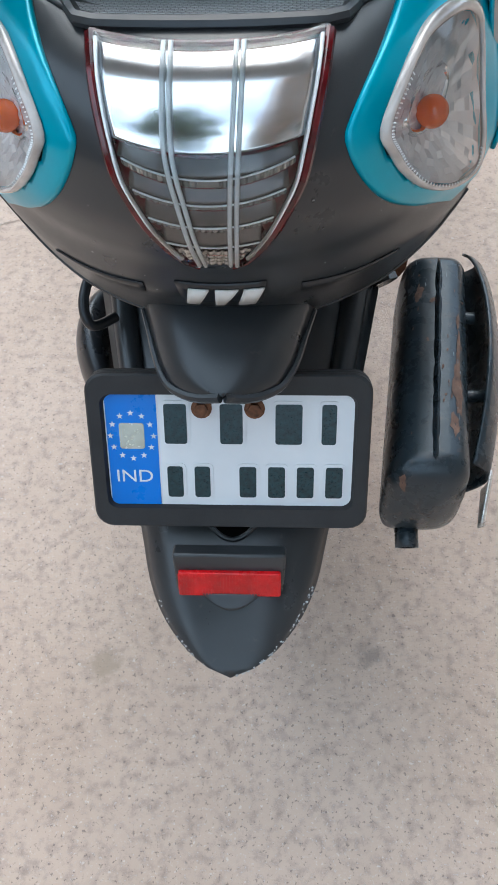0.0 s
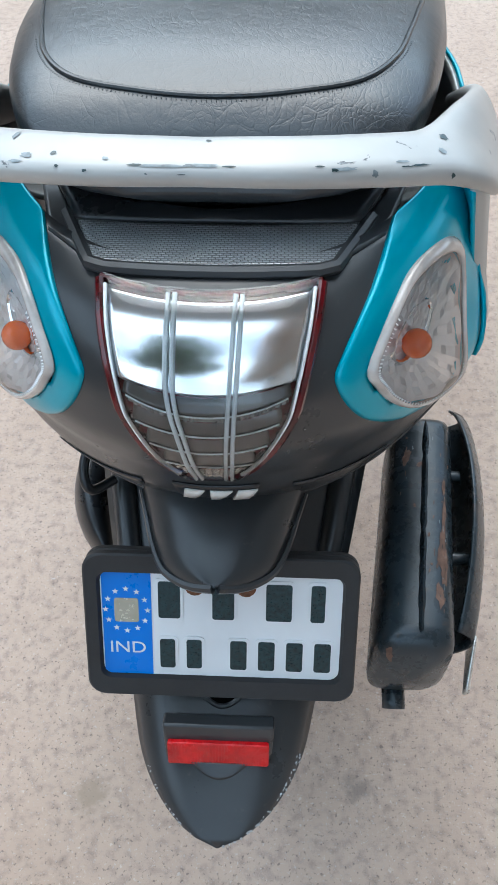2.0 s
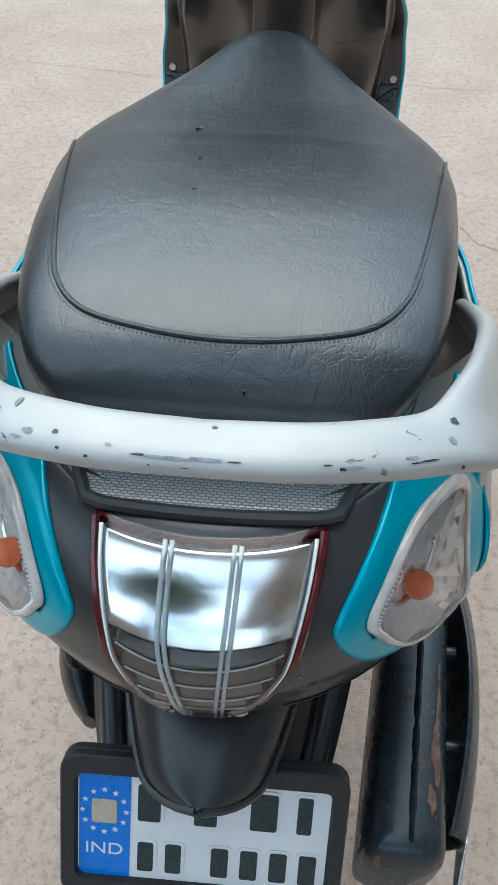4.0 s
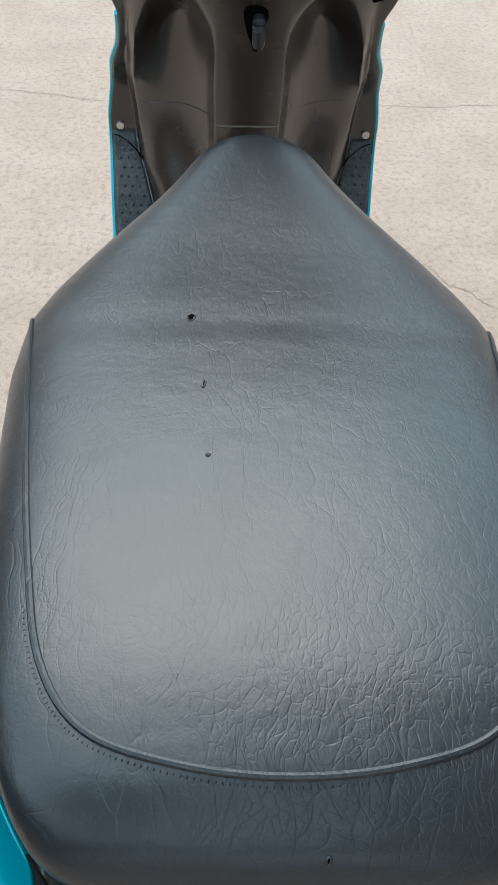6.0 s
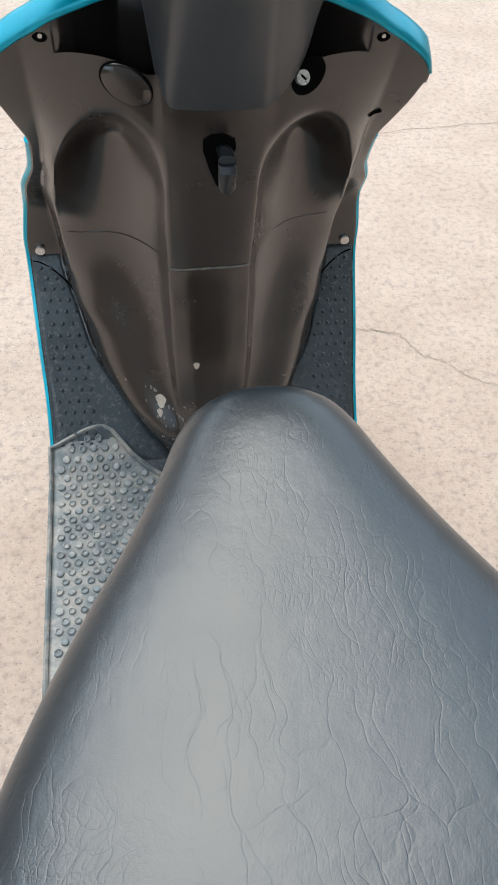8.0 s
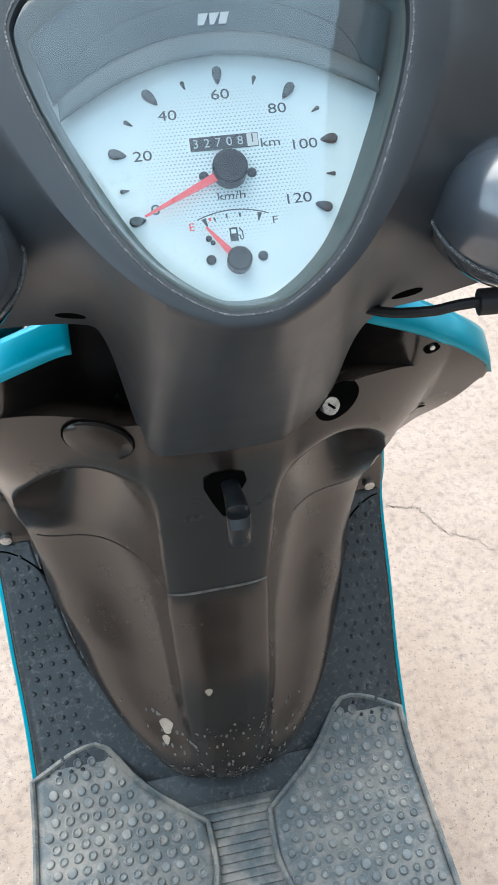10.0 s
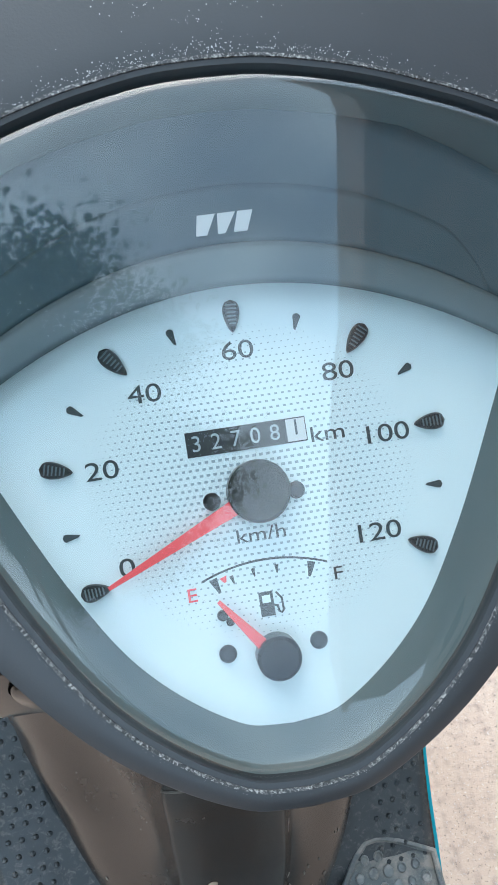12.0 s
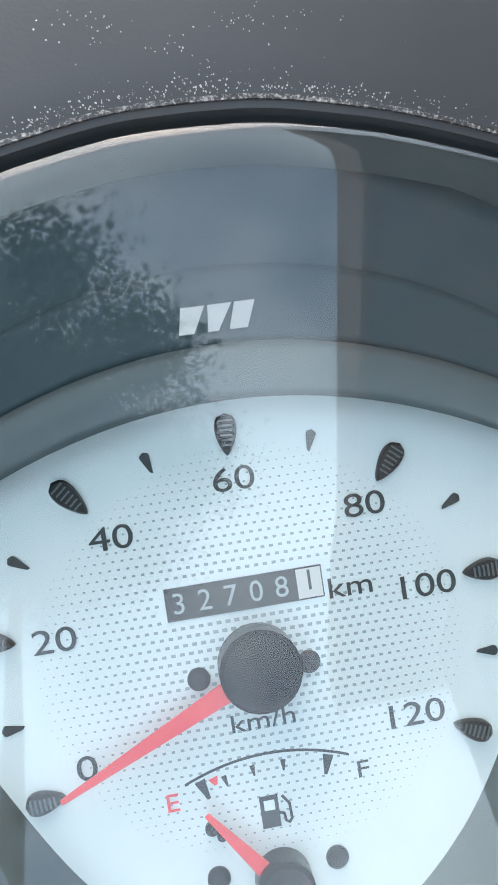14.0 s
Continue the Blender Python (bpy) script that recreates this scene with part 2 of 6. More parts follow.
def concrete_material():
    m, nt, n, p = nodes_of("worn_concrete")
    v = coords(nt)
    large = noise_of(nt, v, 4.5, 7, 0.62)
    mid = noise_of(nt, v, 60, 8, 0.75)
    fine = noise_of(nt, v, 240, 4, 0.7)
    col = mixed(nt, ramp_of(nt, large, [(0.26, 0.0), (0.74, 1.0)]), (0.415, 0.312, 0.246), (0.515, 0.404, 0.332))
    col = mixed(nt, ramp_of(nt, mid, [(0.49, 0.0), (0.66, 0.8)]), col, (0.25, 0.192, 0.164))
    col = mixed(nt, ramp_of(nt, fine, [(0.56, 0.0), (0.70, 0.7)]), col, (0.56, 0.505, 0.46))
    col = mixed(nt, ramp_of(nt, noise_of(nt, v, 210, 3), [(0.60, 0.0), (0.68, 0.75)]), col, (0.17, 0.135, 0.115))
    col = mixed(nt, ramp_of(nt, noise_of(nt, v, 130, 2), [(0.66, 0.0), (0.72, 0.45)]), col, (0.62, 0.58, 0.53))
    for sx, sy, rad, tone in ((0.152, 0.425, 0.022, (0.23, 0.19, 0.17)), (-0.185, 0.405, 0.028, (0.30, 0.235, 0.18))):
        off = n.new("ShaderNodeVectorMath")
        off.operation = "SUBTRACT"
        off.inputs[1].default_value = (sx, sy, 0)
        nt.links.new(v, off.inputs[0])
        ln = n.new("ShaderNodeVectorMath")
        ln.operation = "LENGTH"
        nt.links.new(off.outputs[0], ln.inputs[0])
        rag = n.new("ShaderNodeMath")
        rag.operation = "MULTIPLY_ADD"
        nt.links.new(noise_of(nt, v, 70, 5, 0.7), rag.inputs[0])
        rag.inputs[1].default_value = 0.05
        nt.links.new(ln.outputs["Value"], rag.inputs[2])
        spot = ramp_of(nt, rag.outputs[0], [(rad + 0.008, 0.75), (rad + 0.024, 0.0)])
        col = mixed(nt, spot, col, tone)
    nt.links.new(col, p.inputs["Base Color"])
    p.inputs["Roughness"].default_value = 0.88
    n1 = bump_of(nt, mid, 0.5, 0.003)
    nt.links.new(bump_of(nt, fine, 0.6, 0.0012, n1), p.inputs["Normal"])
    return m


VINYL = vinyl_material()
CONCRETE = concrete_material()


# ---- mesh helpers ----
@functools.lru_cache(maxsize=None)
def slopes(xs, ys):
    d = [(ys[k + 1] - ys[k]) / (xs[k + 1] - xs[k]) for k in range(len(xs) - 1)]
    inner = [2 * a * b / (a + b) if a * b > 0 else 0.0 for a, b in zip(d, d[1:])]
    return [d[0]] + inner + [d[-1]]


def curve(x, xs, ys):
    """Smooth monotone interpolation through a few control values."""
    s = slopes(xs, ys)
    x = min(max(x, xs[0]), xs[-1])
    i = min(max(bisect_at(xs, x), 0), len(xs) - 2)
    h = xs[i + 1] - xs[i]
    u = (x - xs[i]) / h
    return float(ys[i] * (1 + 2 * u) * (1 - u) ** 2 + s[i] * h * u * (1 - u) ** 2 + ys[i + 1] * u * u * (3 - 2 * u) + s[i + 1] * h * u * u * (u - 1))


def bisect_at(xs, x):
    k = 0
    while k < len(xs) - 1 and xs[k + 1] <= x:
        k += 1
    return k


def part(name, bm, material, parent=None, label="", smooth=True, bevel=0.0, thick=0.0, sharp=40, out=(0, -0.6, 0.8)):
    """Links a bmesh as one mesh object, under a thing or a part."""
    me = bpy.data.meshes.new(name)
    bmesh.ops.recalc_face_normals(bm, faces=bm.faces)
    if thick:
        mean = Vector((0, 0, 0))
        for f in bm.faces:
            mean += f.normal * f.calc_area()
        if mean.dot(Vector(out)) < 0:
            bmesh.ops.reverse_faces(bm, faces=bm.faces)
    bm.to_mesh(me)
    bm.free()
    me.materials.append(material)
    if smooth:
        me.shade_smooth()
        me.set_sharp_from_angle(angle=radians(sharp))
    ob = new(name, me)
    if thick:
        mod = ob.modifiers.new("shell", "SOLIDIFY")
        mod.thickness, mod.offset = thick, -1
    if bevel:
        mod = ob.modifiers.new("edges", "BEVEL")
        mod.width, mod.segments, mod.limit_method = bevel, 2, "ANGLE"
    if parent is not None:
        ob.parent = parent
        ob.matrix_parent_inverse = parent.matrix_world.inverted()
    if label:
        ob["label"] = label
    return ob


def grid(fn, nu, nv, wrap=False):
    """A sheet of (nu by nv) faces through fn(u, v), u and v from 0 to 1; wrap closes it in v."""
    bm = bmesh.new()
    cols = nv if wrap else nv + 1
    vs = [[bm.verts.new(fn(i / nu, j / nv)) for j in range(cols)] for i in range(nu + 1)]
    for i in range(nu):
        for j in range(nv):
            k = (j + 1) % cols if wrap else j + 1
            bm.faces.new((vs[i][j], vs[i + 1][j], vs[i + 1][k], vs[i][k]))
    return bm


def loft(rings, caps=True):
    """A closed skin over rings of equal length."""
    bm = bmesh.new()
    vs = [[bm.verts.new(p) for p in r] for r in rings]
    n = len(rings[0])
    for a, b in zip(vs, vs[1:]):
        for j in range(n):
            bm.faces.new((a[j], b[j], b[(j + 1) % n], a[(j + 1) % n]))
    if caps:
        bm.faces.new(vs[0])
        bm.faces.new(list(reversed(vs[-1])))
    return bm


def box(cx, cy, cz, sx, sy, sz, m=None):
    bm = bmesh.new()
    bmesh.ops.create_cube(bm, size=1, matrix=(m or Matrix()) @ Matrix.Translation((cx, cy, cz)) @ Matrix.Diagonal((sx, sy, sz, 1)))
    return bm


def tube(points, radius, sides=10, ends=True):
    """A round bar along a line of points; radius may be one number or a list."""
    pts = [Vector(p) for p in points]
    rs = radius if isinstance(radius, (list, tuple)) else [radius] * len(pts)
    rings = []
    side = None
    for i, p in enumerate(pts):
        d = (pts[min(i + 1, len(pts) - 1)] - pts[max(i - 1, 0)]).normalized()
        if side is None:
            side = d.cross(Vector((0, 0, 1)))
            if side.length < 0.1:
                side = d.cross(Vector((0, 1, 0)))
        side = (side - d * side.dot(d)).normalized()
        up = side.cross(d)
        rings.append([p + rs[i] * (math.cos(a) * side + math.sin(a) * up) for a in (2 * math.pi * k / sides for k in range(sides))])
    return loft(rings, ends)


def smooth_line(ctrl, n):
    """n + 1 points on a smooth line through control points."""
    c = [Vector(p) for p in ctrl]
    out = []
    for k in range(n + 1):
        f = k / n * (len(c) - 1)
        i = min(int(f), len(c) - 2)
        u = f - i
        p0, p1, p2, p3 = c[max(i - 1, 0)], c[i], c[i + 1], c[min(i + 2, len(c) - 1)]
        out.append(0.5 * (2 * p1 + (p2 - p0) * u + (2 * p0 - 5 * p1 + 4 * p2 - p3) * u * u + (3 * p1 - p0 - 3 * p2 + p3) * u ** 3))
    return out


def prism(outline, depth, m):
    """A flat plate with the given outline (x, y), from 0 to depth in z, set in space by m."""
    bm = bmesh.new()
    lo = [bm.verts.new(m @ Vector((x, y, 0))) for x, y in outline]
    hi = [bm.verts.new(m @ Vector((x, y, depth))) for x, y in outline]
    n = len(lo)
    bm.faces.new(lo)
    bm.faces.new(list(reversed(hi)))
    for j in range(n):
        bm.faces.new((lo[j], hi[j], hi[(j + 1) % n], lo[(j + 1) % n]))
    return bm


def rounded(w, h, r, n=5):
    """The outline of a rectangle with round corners."""
    out = []
    for cx, cy, a0 in ((w / 2 - r, h / 2 - r, 0), (-w / 2 + r, h / 2 - r, 90), (-w / 2 + r, -h / 2 + r, 180), (w / 2 - r, -h / 2 + r, 270)):
        for k in range(n + 1):
            a = radians(a0 + 90 * k / n)
            out.append((cx + r * math.cos(a), cy + r * math.sin(a)))
    return out


def lettering(name, text, size, m, material, parent, depth=0.0003, label="", stretch=1.0):
    """Raised or printed characters in the built-in font, centred on m's origin."""
    cu = bpy.data.curves.new(name, "FONT")
    cu.body, cu.size, cu.align_x, cu.align_y, cu.extrude = text, size, "CENTER", "CENTER", depth
    tmp = bpy.data.objects.new(name, cu)
    me = bpy.data.meshes.new_from_object(tmp)
    bpy.data.objects.remove(tmp)
    me.transform(m @ Matrix.Diagonal((stretch, 1, 1, 1)))
    me.materials.clear()
    me.materials.append(material)
    ob = new(name, me)
    ob.parent = parent
    ob.matrix_parent_inverse = parent.matrix_world.inverted()
    if label:
        ob["label"] = label
    return ob


def frame_of(origin, right, up):
    """A pose whose x and y axes are right and up."""
    u = Vector(right).normalized()
    w = u.cross(Vector(up)).normalized()
    v = w.cross(u)
    return Matrix(((u.x, v.x, w.x, origin[0]), (u.y, v.y, w.y, origin[1]), (u.z, v.z, w.z, origin[2]), (0, 0, 0, 1)))


# ---- ground ----
def ground_sheet():
    bm = bmesh.new()
    steps = [-300, -40, -8, -2, 0, 1, 2, 3, 5, 10, 45, 300]
    vs = [[bm.verts.new((x - 1, y, 0)) for y in steps] for x in steps]
    for i in range(len(steps) - 1):
        for j in range(len(steps) - 1):
            bm.faces.new((vs[i][j], vs[i + 1][j], vs[i + 1][j + 1], vs[i][j + 1]))
    return part("ground", bm, CONCRETE, smooth=False)


tagged(ground_sheet(), "worn beige concrete yard with speckles and fine cracks", "ground", kind="structure")

# ---- the scooter ----
scooter = new("scooter")
scooter.location = (0, 1.1, 0)
bpy.context.view_layer.update()
tagged(scooter, "parked teal and silver motor scooter with a worn black seat", "scooter")

# seat ------------------------------------------------------------
SEAT_Y0, SEAT_Y1 = 0.535, 1.214


def seat_half(y):
    return curve(y, (0.535, 0.541, 0.553, 0.575, 0.61, 0.66, 0.72, 0.80, 0.86, 0.91, 0.95, 1.00, 1.05, 1.10, 1.15, 1.185, 1.203, 1.214),
                 (0.050, 0.085, 0.103, 0.117, 0.130, 0.142, 0.154, 0.166, 0.1735, 0.175, 0.168, 0.1505, 0.1275, 0.1015, 0.0780, 0.0640, 0.0510, 0.018))


def seat_top(y):
    return curve(y, (0.535, 0.541, 0.553, 0.58, 0.62, 0.70, 0.78, 0.845, 0.862, 0.872, 0.90, 0.95, 1.00, 1.10, 1.16, 1.192, 1.207, 1.214),
                 (0.794, 0.808, 0.821, 0.833, 0.837, 0.8315, 0.8195, 0.8073, 0.8042, 0.8016, 0.7972, 0.7892, 0.7833, 0.7778, 0.776, 0.772, 0.763, 0.743))


def seat_low(y):
    return curve(y, (0.535, 0.60, 0.75, 0.95, 1.10, 1.214), (0.788, 0.774, 0.722, 0.680, 0.668, 0.665))


def seat_point(y, a):
    """a: 0 to pi over the top from one side to the other, then beneath."""
    w, t, b = seat_half(y), seat_top(y), seat_low(y)
    e = 2 / curve(y, (0.5, 0.9, 1.05, 1.22), (3.6, 2.9, 2.5, 2.3))
    c, s = math.cos(a), math.sin(a)
    x = w * math.copysign(abs(c) ** e, c)
    mid = b + 0.55 * (t - b)
    if s >= 0:
        z = mid + (t - mid) * s ** e
    else:
        x *= 1 - 0.10 * (-s)
        z = mid + (mid - b) * -((-s) ** e)
    return Vector((x, y, z))


def seat_height(x, y):
    w, t, b = seat_half(y), seat_top(y), seat_low(y)
    n = curve(y, (0.5, 0.9, 1.05, 1.22), (3.6, 2.9, 2.5, 2.3))
    mid = b + 0.55 * (t - b)
    return mid + (t - mid) * max(0.0, 1 - min(1, abs(x) / w) ** n) ** (1 / n)


def seat():
    ys = [SEAT_Y0 + (SEAT_Y1 - SEAT_Y0) * (0.5 - 0.5 * math.cos(math.pi * k / 90)) for k in range(91)]
    ob = part("seat", loft([[seat_point(y, 2 * math.pi * j / 72) for j in range(72)] for y in ys]), VINYL, scooter, "creased black vinyl two-person seat", sharp=80)

    half = ((0.1718, 0.925), (0.156, 0.845), (0.136, 0.745), (0.119, 0.668), (0.105, 0.619), (0.083, 0.590), (0.045, 0.577))
    seam_line = smooth_line([(-x, y, 0) for x, y in half] + [(0, 0.5728, 0)] + [(x, y, 0) for x, y in reversed(half)], 240)

    def seam(f, lift):
        # f runs from the front end on one side, round the back, to the other front end
        g = (f + 1) / 2 * 240
        i = min(int(g), 239)
        p = seam_line[i].lerp(seam_line[i + 1], g - i)
        return Vector((p.x, p.y, seat_height(p.x, p.y) + lift))
    part("piping", tube([seam(-1 + k / 60, 0.0004) for k in range(121)], 0.0018, 8), VINYL, ob, "black vinyl piping sewn along the seam")
    bm = bmesh.new()
    for k in range(120):
        f = -0.52 + 1.04 * k / 119
        p = seam(f, 0.0)
        along = (seam(f + 0.01, 0.0) - seam(f - 0.01, 0.0)).normalized()
        out = Vector((along.y, -along.x, 0)).normalized()
        p, q = p + 0.0030 * out, p + 0.0040 * out
        for v in (p, q):
            v.z = seat_height(v.x, v.y) - 0.0001
        me = tube([p, q], 0.00035, 4)
        tmp = bpy.data.meshes.new("tmp")
        me.to_mesh(tmp)
        bm.from_mesh(tmp)
        me.free()
        bpy.data.meshes.remove(tmp)
    part("stitching", bm, VINYL, ob)["kind"] = "stuff"
    for x, y, r, tall in ((-0.052, 0.885, 0.0026, 1.7), (-0.041, 0.805, 0.0008, 5.0), (-0.037, 0.740, 0.0009, 1.2), (0.014, 0.547, 0.0009, 1.2)):
        ring = [(x + r * math.cos(a) * (1 + 0.2 * math.sin(5 * a)) + 0.12 * tall * r * math.sin(a), y + tall * r * math.sin(a)) for a in (2 * math.pi * k / 14 for k in range(14))]
        part("torn_hole", tube([Vector((a, b, seat_height(a, b) + 0.0002)) for a, b in ring + ring[:1]], 0.0006, 5), BLACK, ob)
        # the vinyl stays whole: a near-black face paints the tear's shaded inside
        bm2 = bmesh.new()
        bm2.faces.new([bm2.verts.new((a, b, seat_height(a, b) + 0.0006)) for a, b in ring])
        part("tear", bm2, PITCH, ob, "hole torn in the vinyl, its dark inside painted near-black")
    for sx in (-1, 1):
        part("edge_seam", tube([seat_point(y, -0.12 if sx > 0 else math.pi + 0.12) for y in np.linspace(0.93, 1.2115, 40)], 0.0022, 6), VINYL, ob)
    # base skirt under the seat
    def skirt(u, v):
        a = -0.5 * math.pi + math.pi * 2 * v
        k = 0.965 - 0.03 * u
        cx, cy = 0.0, 0.86
        yy = cy + math.sin(a) * 0.305 * k
        xx = math.copysign(abs(math.cos(a)) ** 0.6, math.cos(a)) * 0.9 * seat_half(min(max(yy, 0.54), 1.2)) * k
        return (xx, yy, curve(yy, (0.5, 0.6, 0.9, 1.2), (0.796, 0.784, 0.70, 0.69)) - curve(yy, (0.55, 0.7, 0.9), (0.012, 0.04, 0.065)) * u)
    part("seat_base", grid(skirt, 4, 60, wrap=True), BLACK, ob, "black plastic seat base")
    return ob


seat()

# tail ------------------------------------------------------------


def tail_y(x, z):
    """Where the rear bodywork's skin stands at a given height and distance from the middle."""
    ax = abs(x)
    yr = curve(z, (0.545, 0.59, 0.611, 0.64, 0.66, 0.69, 0.715, 0.735, 0.750, 0.760, 0.766), (0.490, 0.466, 0.454, 0.446, 0.438, 0.431, 0.433, 0.443, 0.460, 0.483, 0.506))
    s = min(1, max(0, (z - 0.66) / 0.08))
    s = s * s * (3 - 2 * s)
    return yr + 3.2 * ax * ax + (15 + 85 * s) * ax ** 4


def skin(x, z, off=0.0):
    """A point on the tail, off metres proud of the skin."""
    e = 0.002
    dx = (tail_y(x + e, z) - tail_y(x - e, z)) / (2 * e)
    dz = (tail_y(x, z + e) - tail_y(x, z - e)) / (2 * e)
    n = Vector((dx, -1, dz)).normalized()
    return Vector((x, tail_y(x, z), z)) + off * n


def band(z0, z1, left, right, off, nz=24, nx=12, edge=0.0):
    """A patch of skin between two side lines; its rim rolls back by edge."""
    def fn(u, v):
        z = z0 + (z1 - z0) * u
        a, b = left(z), right(z)
        x = a + (b - a) * v
        rim = min(1.0, 8 * min(u, 1 - u, v, 1 - v))
        return skin(x, z, off - edge * (1 - math.sqrt(max(0, 1 - (1 - rim) ** 2))))
    return grid(fn, nz, nx)


def cover_edge(z):
    return curve(z, (0.556, 0.564, 0.580, 0.605, 0.64, 0.68, 0.74, 0.766), (0.110, 0.137, 0.158, 0.170, 0.176, 0.178, 0.165, 0.150))


def ind_outline(k, n, grow=0.0):
    """The indicator's outline on the skin: a leaning drop with its tip up and outward."""
    ctrl = [(0.152, 0.736), (0.142, 0.747), (0.1296, 0.7515), (0.1153, 0.752), (0.1062, 0.748), (0.0954, 0.7373), (0.0885, 0.7235), (0.094, 0.7115), (0.105, 0.693), (0.1247, 0.670), (0.148, 0.652), (0.164, 0.648), (0.164, 0.668), (0.159, 0.695), (0.156, 0.717)]
    cx, cz = 0.126, 0.711
    f = k / n * len(ctrl)
    i = int(f) % len(ctrl)
    u = f - int(f)
    p = [ctrl[(i + d) % len(ctrl)] for d in (-1, 0, 1, 2)]
    q = [0.5 * (2 * p[1][a] + (p[2][a] - p[0][a]) * u + (2 * p[0][a] - 5 * p[1][a] + 4 * p[2][a] - p[3][a]) * u * u + (3 * p[1][a] - p[0][a] - 3 * p[2][a] + p[3][a]) * u ** 3) for a in (0, 1)]
    return cx + (q[0] - cx) * (1 + grow), cz + (q[1] - cz) * (1 + grow)


def with_openings(bm):
    """Cuts the indicators' openings through a sheet of bodywork."""
    ring = [ind_outline(k, 24, -0.10) for k in range(24)]

    def inside(x, z):
        hit = False
        for (x0, z0), (x1, z1) in zip(ring, ring[1:] + ring[:1]):
            if (z0 > z) != (z1 > z) and x < x0 + (x1 - x0) * (z - z0) / (z1 - z0):
                hit = not hit
        return hit
    gone = [f for f in bm.faces if inside(abs(f.calc_center_median().x), f.calc_center_median().z)]
    bmesh.ops.delete(bm, geom=gone, context="FACES")
    return bm


tail = part("tail_cover", with_openings(band(0.556, 0.766, lambda z: -cover_edge(z), cover_edge, 0.0, 60, 100)), BLACK, scooter, "matt black plastic tail cover", thick=0.003)


def under_lip(u, v):
    f = -1 + 2 * v
    x = f * 0.172
    ax = abs(x)
    z = curve(ax, (0, 0.110, 0.137, 0.158, 0.172), (0.556, 0.556, 0.564, 0.580, 0.612))
    p = skin(x, z, 0.0)
    return (p.x * (1 - 0.08 * u), p.y + 0.10 * u, p.z - 0.012 * math.sin(u * math.pi * 0.7))


part("lower_lip", grid(under_lip, 6, 50), BLACK, tail, thick=0.002)

for sx in (-1, 1):
    # dark slits moulded low in the cover
    def slit(u, v, sx=sx):
        x = 0.052 + 0.068 * v
        z = 0.6125 - 0.006 * v - 0.002 * math.sin(math.pi * v) + (u - 0.5) * 0.0115 * (1 - v) ** 0.35
        return skin(sx * x, z, 0.0012)
    part("slit", grid(slit, 2, 16), BLACK_SATIN, tail, "glossy recessed slit", thick=0.001)

# raised badge: plain slanted blocks on a black plate
badge = part("badge", band(0.598, 0.628, lambda z: -0.0255 - 0.13 * (z - 0.598), lambda z: 0.0255 + 0.13 * (z - 0.598), 0.0016, 4, 12), BLACK_SATIN, tail, "black plate with silver lettering-like blocks", thick=0.002)
for cx, w, foot_w in ((-0.0170, 0.0135, 0.0085), (0.0010, 0.0150, 0.0060), (0.0185, 0.0130, 0.0110)):
    part("block", grid(lambda u, v, cx=cx, w=w, foot_w=foot_w: skin(cx + (v - 0.5) * (foot_w + (w - foot_w) * u) + (u - 0.5) * 0.0055, 0.6035 + 0.0195 * u, 0.0032), 2, 4), LOGO_WHITE, badge, thick=0.0012)


# fine cracks across the concrete
def crack(points, seed):
    rnd = random.Random(seed)
    line = smooth_line([(x, y, 0.0) for x, y in points], 14 * (len(points) - 1))
    line = [p + Vector((rnd.uniform(-1, 1), rnd.uniform(-1, 1), 0)) * 0.006 for p in line]
    bm = bmesh.new()
    pairs = []
    for i, p in enumerate(line):
        d = (line[min(i + 1, len(line) - 1)] - line[max(i - 1, 0)]).normalized()
        s = Vector((-d.y, d.x, 0)) * rnd.uniform(0.0004, 0.0013)
        pairs.append((bm.verts.new(p + s + Vector((0, 0, 0.0012))), bm.verts.new(p - s + Vector((0, 0, 0.0012)))))
    for (a, b), (c, d) in zip(pairs, pairs[1:]):
        bm.faces.new((a, b, d, c))
    tagged(part("crack", bm, CRACK, smooth=False), "thin dark crack in the concrete", "crack", kind="structure")


CRACK = surface("crack_dirt", (0.26, 0.205, 0.165), 0.95, var=0.4, scale=60)
crack([(0.40, 2.085), (0.455, 2.075), (0.49, 2.055), (0.515, 1.995), (0.56, 1.972), (0.63, 1.905), (0.80, 1.85), (1.1, 1.70)], 1)
crack([(-1.2, 2.98), (-0.80, 2.93), (-0.56, 2.90), (-0.42, 2.877), (-0.25, 2.90), (0.2, 2.93), (0.58, 2.921), (0.90, 2.963), (1.5, 3.02)], 2)
crack([(-0.9, 1.30), (-0.62, 1.22), (-0.45, 1.26), (-0.33, 1.20)], 3)

specks = bmesh.new()
grit = random.Random(31)
for _ in range(46):
    x, z = grit.uniform(-0.15, 0.15), grit.uniform(0.59, 0.70)
    if abs(x) < 0.055 and z > 0.63:
        continue
    r = grit.uniform(0.0003, 0.0010)
    specks.faces.new([specks.verts.new(skin(x + r * grit.uniform(0.5, 1.5) * math.cos(a), z + r * grit.uniform(0.4, 1.0) * math.sin(a), 0.0004)) for a in (1.05 * k for k in range(6))])
part("speckle", specks, FLECK, tail, "pale specks", smooth=False)["kind"] = "stuff"

# tail lamp -------------------------------------------------------


def lamp_half(z):
    return curve(z, (0.653, 0.656, 0.660, 0.668, 0.676, 0.687, 0.700, 0.714, 0.737, 0.762), (0.004, 0.0135, 0.0192, 0.0258, 0.0305, 0.0372, 0.0440, 0.0502, 0.0565, 0.0650))


